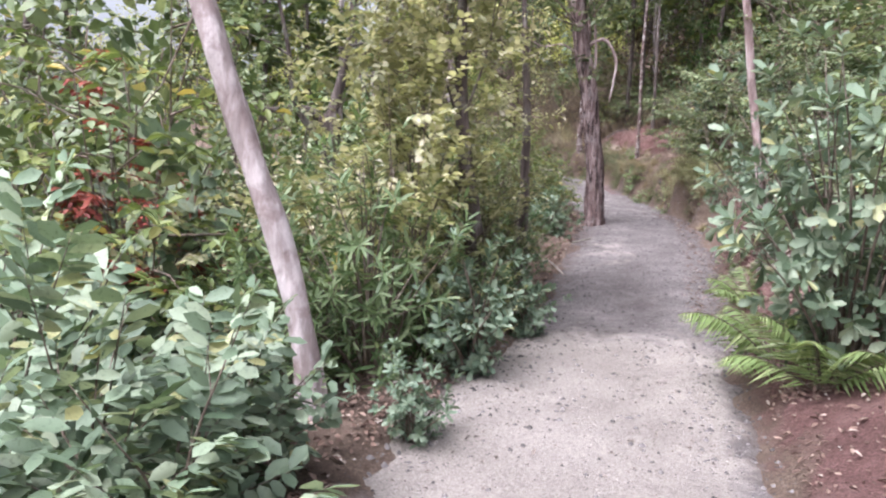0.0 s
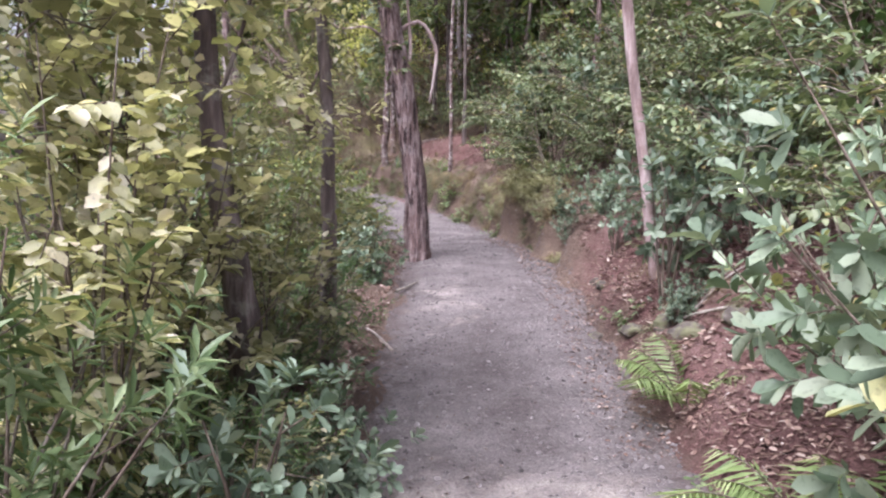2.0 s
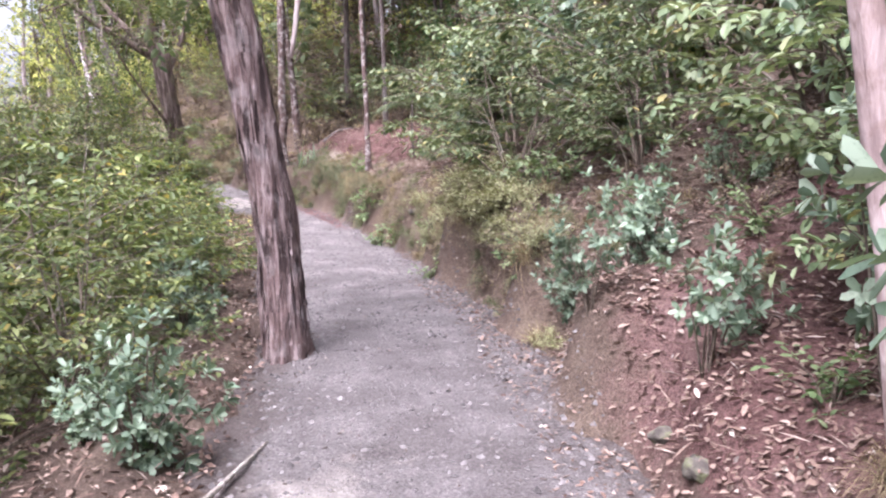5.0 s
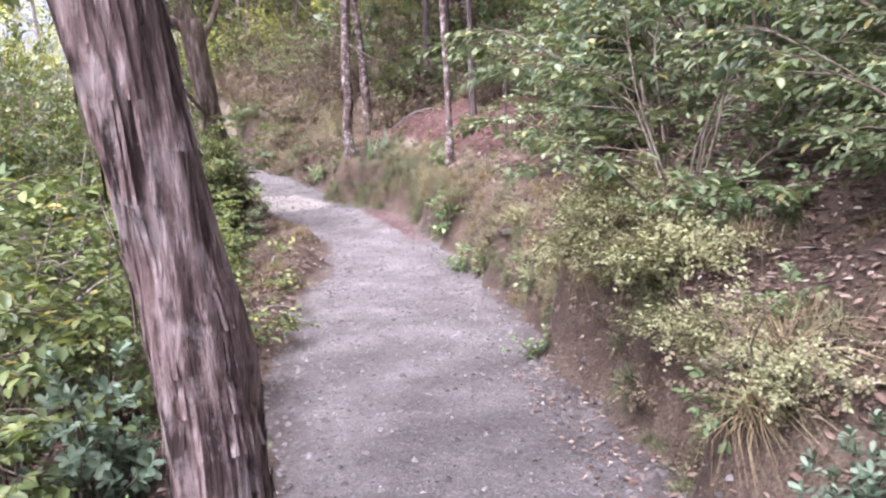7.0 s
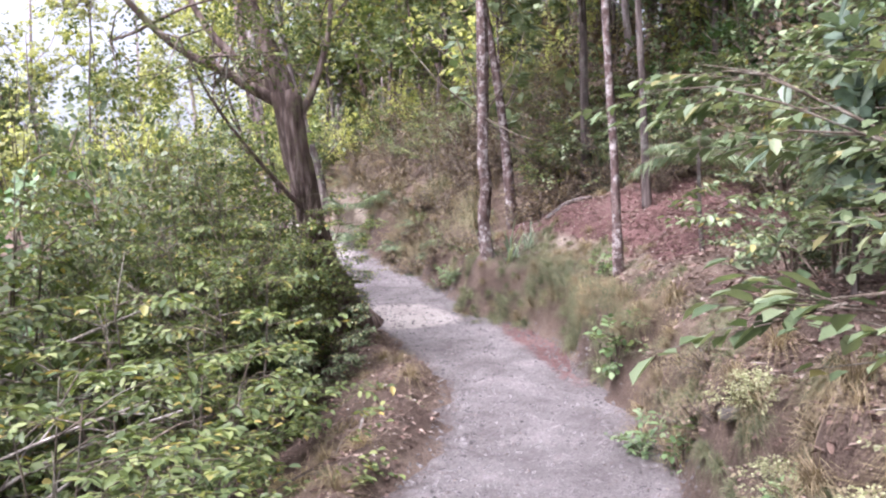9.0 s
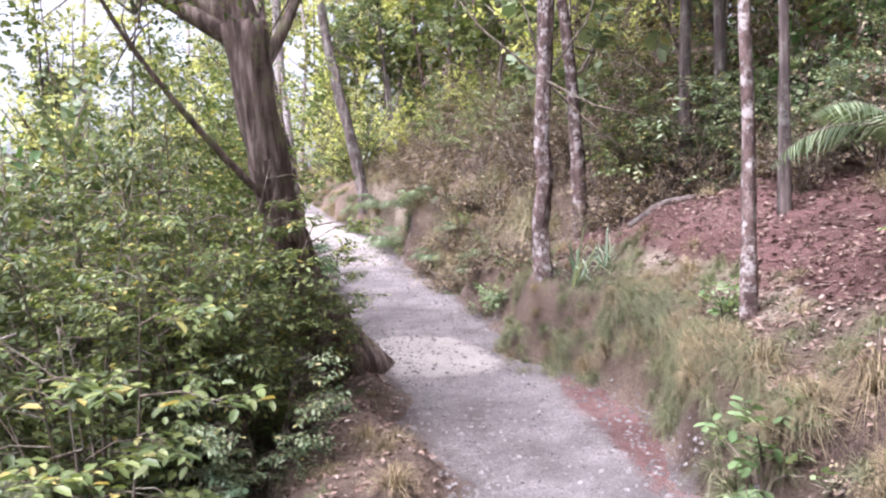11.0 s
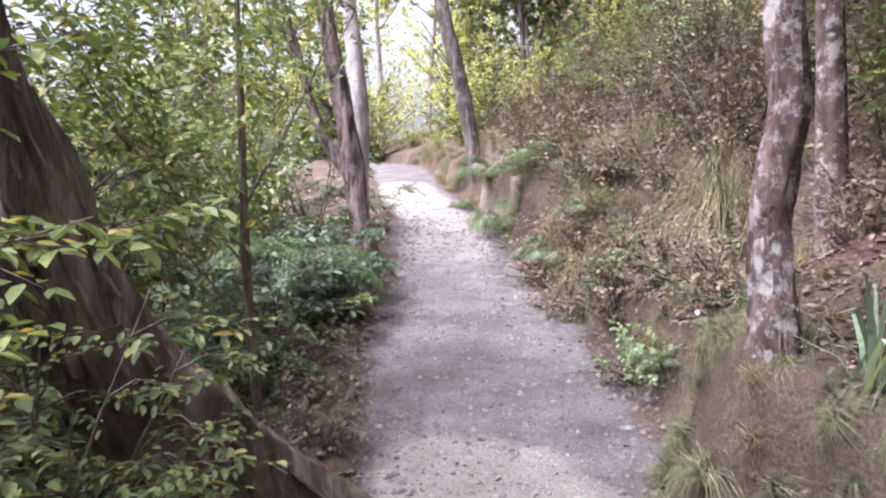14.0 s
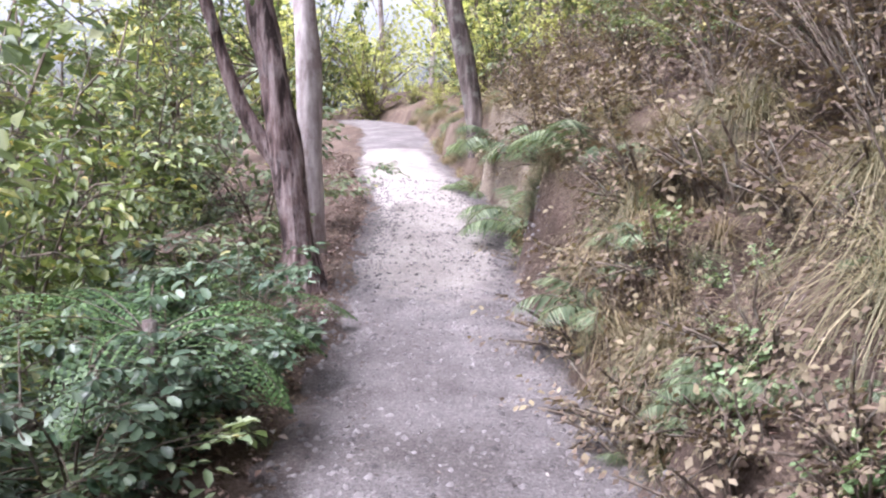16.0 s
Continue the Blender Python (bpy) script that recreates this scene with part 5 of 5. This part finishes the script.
for _ in range(9):
    y = R2.uniform(40, 52)
    spots.append((line_x(y) + R2.uniform(-7, 14), y))
for i, (x, y) in enumerate(spots):
    k = R2.uniform(0.7, 1.25)
    if i < 6:
        seat(trunk_kinds[i], x, y, R2.uniform(0, 6.28), 1.0)
    else:
        again(trunk_kinds[i % 6], x, y, R2.uniform(0, 6.28), k, tilt=R2.uniform(-0.13, 0.1))


# Added trees: their dense high crowns only serve to darken the hillside.
shade_maker = tree("canopy_tree", "tall dense evergreen tree added to shade the hillside", 70, [(0, 0, -0.3), (0.1, 0.1, 1.5), (0.0, 0.2, 3.2), (0.2, 0.1, 5.5), (0.1, 0, 8.0)], [0.11, 0.085, 0.075, 0.06, 0.03], M_BARK_DARK,
              ("dark", SMALL, 0.24, 110, 1.5, 24), [([(0, 0.2, 3.4), (0.6, 0.5, 4.2), (1.2, 0.8, 5.0), (1.8, 1.0, 5.8)], 0.03), ([(0.1, 0.2, 4.0), (-0.6, -0.3, 4.7), (-1.2, -0.6, 5.4), (-1.7, -1.0, 6.2)], 0.03), ([(0.1, 0.2, 4.5), (-0.4, 0.7, 5.2), (-0.8, 1.2, 6.0), (-1.0, 1.6, 7.0)], 0.03)], group="trees of the wood", ring=9, coarse=True)
shade_maker.location = (0, 0, 0)
seat(shade_maker, 8.2, 19.4)
for x, y, k in ((8.6, 14.8, 1.1), (6.8, 11.2, 1.0)):
    again(shade_maker, x, y, R2.uniform(0, 6.28), k)


# These crowns take the leaf colour that has sunlight painted in.
glade = tree("sunlit_tree", "slender tree beyond the crest, yellow-green leaves coloured as if sunlit", 71, [(0, 0, -0.3), (0.1, 0.1, 2.0), (0.25, 0.2, 4.2), (0.1, 0.1, 6.5), (0.2, 0, 9.0)], [0.09, 0.075, 0.06, 0.045, 0.02], M_BARK_PALE,
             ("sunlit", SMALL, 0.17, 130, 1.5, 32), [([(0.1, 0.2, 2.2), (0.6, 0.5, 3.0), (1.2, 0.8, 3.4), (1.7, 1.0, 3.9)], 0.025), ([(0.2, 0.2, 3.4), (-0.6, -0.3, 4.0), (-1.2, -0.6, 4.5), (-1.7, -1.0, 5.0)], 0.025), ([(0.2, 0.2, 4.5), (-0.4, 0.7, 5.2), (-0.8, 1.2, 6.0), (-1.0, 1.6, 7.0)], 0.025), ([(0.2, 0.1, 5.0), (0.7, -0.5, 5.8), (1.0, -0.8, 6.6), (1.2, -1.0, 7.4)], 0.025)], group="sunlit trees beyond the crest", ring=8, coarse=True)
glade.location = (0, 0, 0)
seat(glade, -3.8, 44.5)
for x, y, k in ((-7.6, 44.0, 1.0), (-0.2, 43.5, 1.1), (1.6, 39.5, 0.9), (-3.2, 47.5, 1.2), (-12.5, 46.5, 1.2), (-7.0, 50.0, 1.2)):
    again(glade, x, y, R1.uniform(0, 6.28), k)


def undergrowth(count, kinds, y0, y1, s0, s1, k0, k1, label, stretch=1.0):
    for _ in range(count):
        y = R2.uniform(y0, y1)
        again(R2.choice(kinds), line_x(y) + R2.uniform(s0, s1), y, spin(), R2.uniform(k0, k1), label=label, stretch=R2.uniform(1.0, stretch))


undergrowth(70, (far_mid, far_olive, far_brown, far_dark), 9, 19, 3.6, 10, 1.0, 1.7, "leafy undergrowth shrub on the wooded hillside", 1.6)
undergrowth(56, (far_mid, far_brown, far_olive, far_sunlit), 22, 35, 3.6, 10, 0.9, 1.5, "leafy undergrowth shrub on the wooded hillside", 1.5)
undergrowth(12, (mid, feather, pale_leaf, olive, mid), 2.5, 11, -4.4, -2.6, 1.2, 1.7, "tall leafy shrub on the falling slope", 1.3)
undergrowth(34, (far_mid, far_dark, far_olive), 2, 14, -8.5, -4.6, 1.2, 1.8, "tall leafy shrub on the falling slope", 1.8)
undergrowth(26, (far_brown, far_mid, far_brown, far_dark), 18.5, 25, 3.3, 7, 0.7, 1.3, "leafy undergrowth shrub above the clay bank", 1.4)
undergrowth(22, (far_mid, far_olive, far_olive), 12, 24, -8, -3.0, 1.2, 1.7, "leafy undergrowth shrub on the falling slope", 1.2)
undergrowth(16, (far_mid, far_olive, far_sunlit), 24, 40, -8, -2.6, 0.8, 1.3, "leafy undergrowth shrub on the falling slope", 1.1)
undergrowth(34, (far_sunlit, far_mid, far_sunlit, far_olive), 39, 52, -7, 12, 1.6, 2.6, "sunlit shrub beyond the crest of the path", 1.8)
undergrowth(14, (far_sunlit, far_olive), 32, 40, 1.6, 5, 0.8, 1.3, "sunlit shrub beside the crest of the path", 1.3)


for x, y, k, v in ((-4.2, 9.5, 2.0, 1.7), (-5.5, 11, 2.2, 1.7), (-3.6, 12.0, 1.8, 1.8), (-6.0, 14, 2.2, 1.7), (-4.4, 6.5, 1.9, 1.7), (-3.2, 8.8, 1.6, 1.9)):
    again(far_mid, x, y, spin(), k, stretch=v, label="tall leafy shrub on the falling slope")
for x, y, k, v in ((-2.2, 25.5, 1.5, 1.6), (-3.0, 27.5, 1.7, 1.6), (-1.9, 23.0, 1.5, 1.6), (-3.6, 24.2, 1.8, 1.7), (-3.4, 30.5, 1.6, 1.5), (-4.6, 28.0, 1.9, 1.7), (-2.6, 21.0, 1.6, 1.7), (-4.4, 22.0, 1.8, 1.7)):
    again(far_dark if y < 25 else far_mid, x, y, spin(), k, stretch=v, label="tall leafy shrub on the falling slope")
for i in range(30):
    y = R2.uniform(35, 43)
    again((dry, far_sunlit, dry, green_tuft)[i % 4], line_x(y) + half_wide(y) + R2.uniform(0.4, 2.6), y, spin(), (1.6, 0.5, 1.3, 1.6)[i % 4])
for i in range(26):
    y = R2.uniform(30, 37)
    again(dry, line_x(y) + half_wide(y) + R2.uniform(0.15, 1.6), y, spin(), R2.uniform(0.8, 1.5))


def far_wood(name, label, leaf, seed, clumps, place):
    """Distant leafage: many clumps of leaves, joined because nobody could count them."""
    g = random.Random(seed)
    bag = ([], [], [], [])
    for _ in range(clumps):
        x, y, z, r = place(g)
        for _ in range(46):
            d = rnd_dir(g)
            bag[0].append(np.array((x, y, z)) + d * r * g.random() ** 0.4 * np.array((1, 1, 0.75)))
            bag[1].append(rnd_dir(g))
            bag[2].append(rnd_dir(g, 0.8))
            bag[3].append(g.uniform(0.12, 0.24))
    return tagged(new(name, scatter(name, SMALL, *bag, G[leaf])), label, "trees", kind="stuff")


def hill_spot(g):
    y = g.uniform(4, 60)
    x = line_x(y) + g.uniform(11, 24)
    return x, y, at(x, y) + g.random() ** 1.5 * 6, g.uniform(0.6, 1.3)


def ahead_spot(g):
    y = g.uniform(50, 66)
    x = g.uniform(-26, 14)
    return x, y, at(x, y) + g.random() ** 1.3 * (4.5 if -14 < x < -4 else 8), g.uniform(0.8, 1.5)


def valley_spot(g):
    y = g.uniform(-4, 60)
    x = line_x(y) - g.uniform(10, 26)
    return x, y, at(x, y) + g.random() ** 1.4 * (6 if y < 20 and x > -16 else 3.5), g.uniform(0.8, 1.5)


far_wood("far_wood", "dull olive woodland covering the hillside", "olive", 1, 900, hill_spot)
far_wood("far_wood", "yellow-green woodland beyond the crest, coloured as if sunlit", "sunlit", 2, 520, ahead_spot)
far_wood("far_wood", "grey-green woodland across the falling slope", "mid", 3, 760, valley_spot)


# ---- stones set in the path's edge ----
def rock(x, y, size, seed, label):
    bm = bmesh.new()
    bmesh.ops.create_icosphere(bm, subdivisions=3, radius=size)
    for v in bm.verts:
        k = 1 + 0.35 * noise.noise(v.co * (1.6 / size) + Vector((seed, 0, 0))) + 0.12 * noise.noise(v.co * (5 / size) + Vector((0, seed, 0)))
        v.co = Vector((v.co.x * 1.3 * k, v.co.y * k, v.co.z * 0.7 * k))
    me = bpy.data.meshes.new("rock")
    bm.to_mesh(me)
    bm.free()
    me.materials.append(M_ROCK)
    me.polygons.foreach_set("use_smooth", np.ones(len(me.polygons), bool))
    ob = tagged(new("rock", me), label, "rock", "stones at the path edge")
    ob.matrix_basis = Matrix.Translation((x, y, at(x, y, size * 0.2))) @ Matrix.Rotation(seed * 1.3, 4, "Z")
    return ob


for i, (x, y, s) in enumerate(((2.69, 8.05, 0.06), (2.82, 7.72, 0.08), (2.88, 7.4, 0.09), (2.86, 7.1, 0.1), (2.95, 6.75, 0.08), (3.12, 8.9, 0.06), (3.25, 9.3, 0.05), (2.12, 12.75, 0.06), (3.95, 16.4, 0.07), (4.1, 15.6, 0.06), (2.2, 11.9, 0.06), (2.05, 12.2, 0.05), (3.05, 21.3, 0.05))):
    rock(x, y, s, i + 1.0, "grey-brown stone half sunk in the path edge")


# ---- dead wood ----
def log(name, label, pts, r0, r1, seed, mat=None):
    t = Tubes()
    n = 16
    t.add(bend(pts, n), [r0 + (r1 - r0) * i / (n - 1) for i in range(n)], 10, 0.2)
    return tagged(new(name, t.mesh(name, mat or M_DEADWOOD)), label, "log")


log("fallen_log", "grey rotting log lying on the clay bank", [up(4.1, 21.1, 0.01), up(4.35, 21.05, 0.03), up(4.6, 21.0, 0.03)], 0.036, 0.03, 1, M_BARK_DARK)
log("fallen_branch", "bare grey branch lying on the bank", [up(4.4, 21.3, 0.02), up(4.65, 21.3, 0.05), up(5.0, 21.4, 0.06)], 0.018, 0.008, 2, M_BARK_DARK)
log("mossy_log", "pale mossy broken log at the path edge", [up(0.95, 24.35, 0.1), up(0.65, 24.1, 0.28), up(0.2, 23.8, 0.5)], 0.05, 0.045, 4)
for i, (x, y, a, ln) in enumerate(((3.0, 7.3, 0.3, 0.5), (3.1, 7.0, 2.2, 0.4), (4.3, 13.6, 0.4, 0.5), (1.5, 9.4, 1.1, 0.7), (1.2, 7.9, 2.0, 0.5), (2.0, 15.2, 0.6, 0.5), (2.2, 16.9, 1.4, 0.4))):
    log("fallen_stick", "thin dead stick lying on the litter", [up(x, y, 0.015), up(x + ln * 0.5 * math.cos(a), y + ln * 0.5 * math.sin(a), 0.04), up(x + ln * math.cos(a), y + ln * math.sin(a), 0.02)], 0.012, 0.006, 10 + i)

# ---- loose litter and gravel ----
def litter(name, label, count, seed, region, size, mat, shape, lift=0.006):
    g = np.random.default_rng(seed)
    y = g.uniform(region[0], region[1], count)
    s = region[2] + (region[3] - region[2]) * g.random(count) ** region[4]
    x = line_x(y) + s + np.sign(region[3]) * half_wide(y) * (1 if region[5] else 0)
    z = np.maximum(ground_z(x, y), np.where(np.abs(x - line_x(y)) < half_wide(y) * 1.3, path_top(x, y), -99)) + lift
    D = np.stack([g.normal(size=count), g.normal(size=count), g.normal(0, 0.25, count)], -1)
    U = np.stack([g.normal(0, 0.35, count), g.normal(0, 0.35, count), np.ones(count)], -1)
    me = scatter(name, shape, np.stack([x, y, z], -1), D, U, g.uniform(0.5, 1.2, count) * size, mat)
    return tagged(new(name, me), label, "leaf litter", kind="stuff")


litter("leaf_litter", "brown fallen leaves on the bank", 30000, 1, (2, 32, -0.02, 3.6, 1.1, True), 0.042, M_LITTER, plain_blade(0.42, 0.15), 0.014)
litter("leaf_litter", "brown fallen leaves on the falling slope", 20000, 2, (2, 32, 0.02, -2.2, 1.2, True), 0.045, M_LITTER, blade_shape(0.5, 0.4, 0.2, 0.5, False), 0.016)


def stones(count, seed):
    """Small loose stones on the trail, thicker along its edges."""
    g = np.random.default_rng(seed)
    y = 2.0 + 28 * g.random(count) ** 0.75
    u = np.where(g.random(count) < 0.6, g.uniform(-0.98, 0.98, count), np.sign(g.normal(size=count)) * (0.98 - 0.45 * g.random(count)))
    x = np.minimum(line_x(y) + u * half_wide(y), bank_foot(y) - 0.05 * g.random(count))
    z = np.maximum(path_top(x, y), ground_z(x, y))
    r = 0.005 + 0.02 * g.random(count) ** 5
    base = np.array([(1, 0, 0), (-1, 0, 0), (0, 1, 0), (0, -1, 0), (0.1, 0.1, 1)], float)
    V = base[None] * r[:, None, None] * g.uniform(0.6, 1.3, (count, 5, 1)) * np.array((1, 1, 0.7))
    a = g.uniform(0, 6.28, count)
    c, s = np.cos(a)[:, None], np.sin(a)[:, None]
    V = np.stack([V[..., 0] * c - V[..., 1] * s, V[..., 0] * s + V[..., 1] * c, V[..., 2]], -1) + np.stack([x, y, z - r * 0.1], -1)[:, None]
    F = np.array([(0, 2, 4), (2, 1, 4), (1, 3, 4), (3, 0, 4)])
    faces = (F[None] + 5 * np.arange(count)[:, None, None]).reshape(-1, 3)
    me = bpy.data.meshes.new("gravel")
    me.vertices.add(count * 5)
    me.vertices.foreach_set("co", V.reshape(-1).astype(np.float32))
    me.loops.add(faces.size)
    me.loops.foreach_set("vertex_index", faces.reshape(-1).astype(np.int32))
    me.polygons.add(len(faces))
    me.polygons.foreach_set("loop_start", np.arange(0, faces.size, 3, dtype=np.int32))
    me.materials.append(M_STONE)
    me.update(calc_edges=True)
    return tagged(new("gravel", me), "loose grey gravel scattered on the track", "gravel", kind="stuff")


stones(36000, 4)


litter("path_leaf_litter", "scattered dry leaves and bark bits on the track", 1500, 7, (2, 32, -0.05, -1.0, 0.8, False), 0.03, M_BITS, blade_shape(0.45, 0.4, 0.2, 0.5, False))
litter("path_leaf_litter", "scattered dry leaves and bark bits on the track", 1500, 8, (2, 32, 0.05, 1.0, 0.8, False), 0.03, M_BITS, blade_shape(0.45, 0.4, 0.2, 0.5, False))
litter("leaf_litter", "thick brown fallen leaves on the lower bank", 30000, 9, (4, 22, 0.04, 2.3, 1.0, True), 0.042, M_LITTER, plain_blade(0.5, 0.1), 0.012)
litter("twig_litter", "fine dead twigs and needles on the bank", 26000, 11, (4, 31, 0.02, 2.4, 1.0, True), 0.09, M_LITTER, blade_shape(0.07, 0.2, 0.05, 0.5, False), 0.016)
litter("twig_litter", "fine dead twigs and needles on the falling slope", 12000, 12, (4, 31, -0.02, -1.6, 1.0, True), 0.09, M_LITTER, blade_shape(0.07, 0.2, 0.05, 0.5, False), 0.016)
litter("path_leaf_litter", "reddish leaf litter spilling from the bank on to the track", 3600, 15, (6.0, 13.5, 0.4, 1.1, 0.7, False), 0.034, M_LITTER, plain_blade(0.45, 0.12))
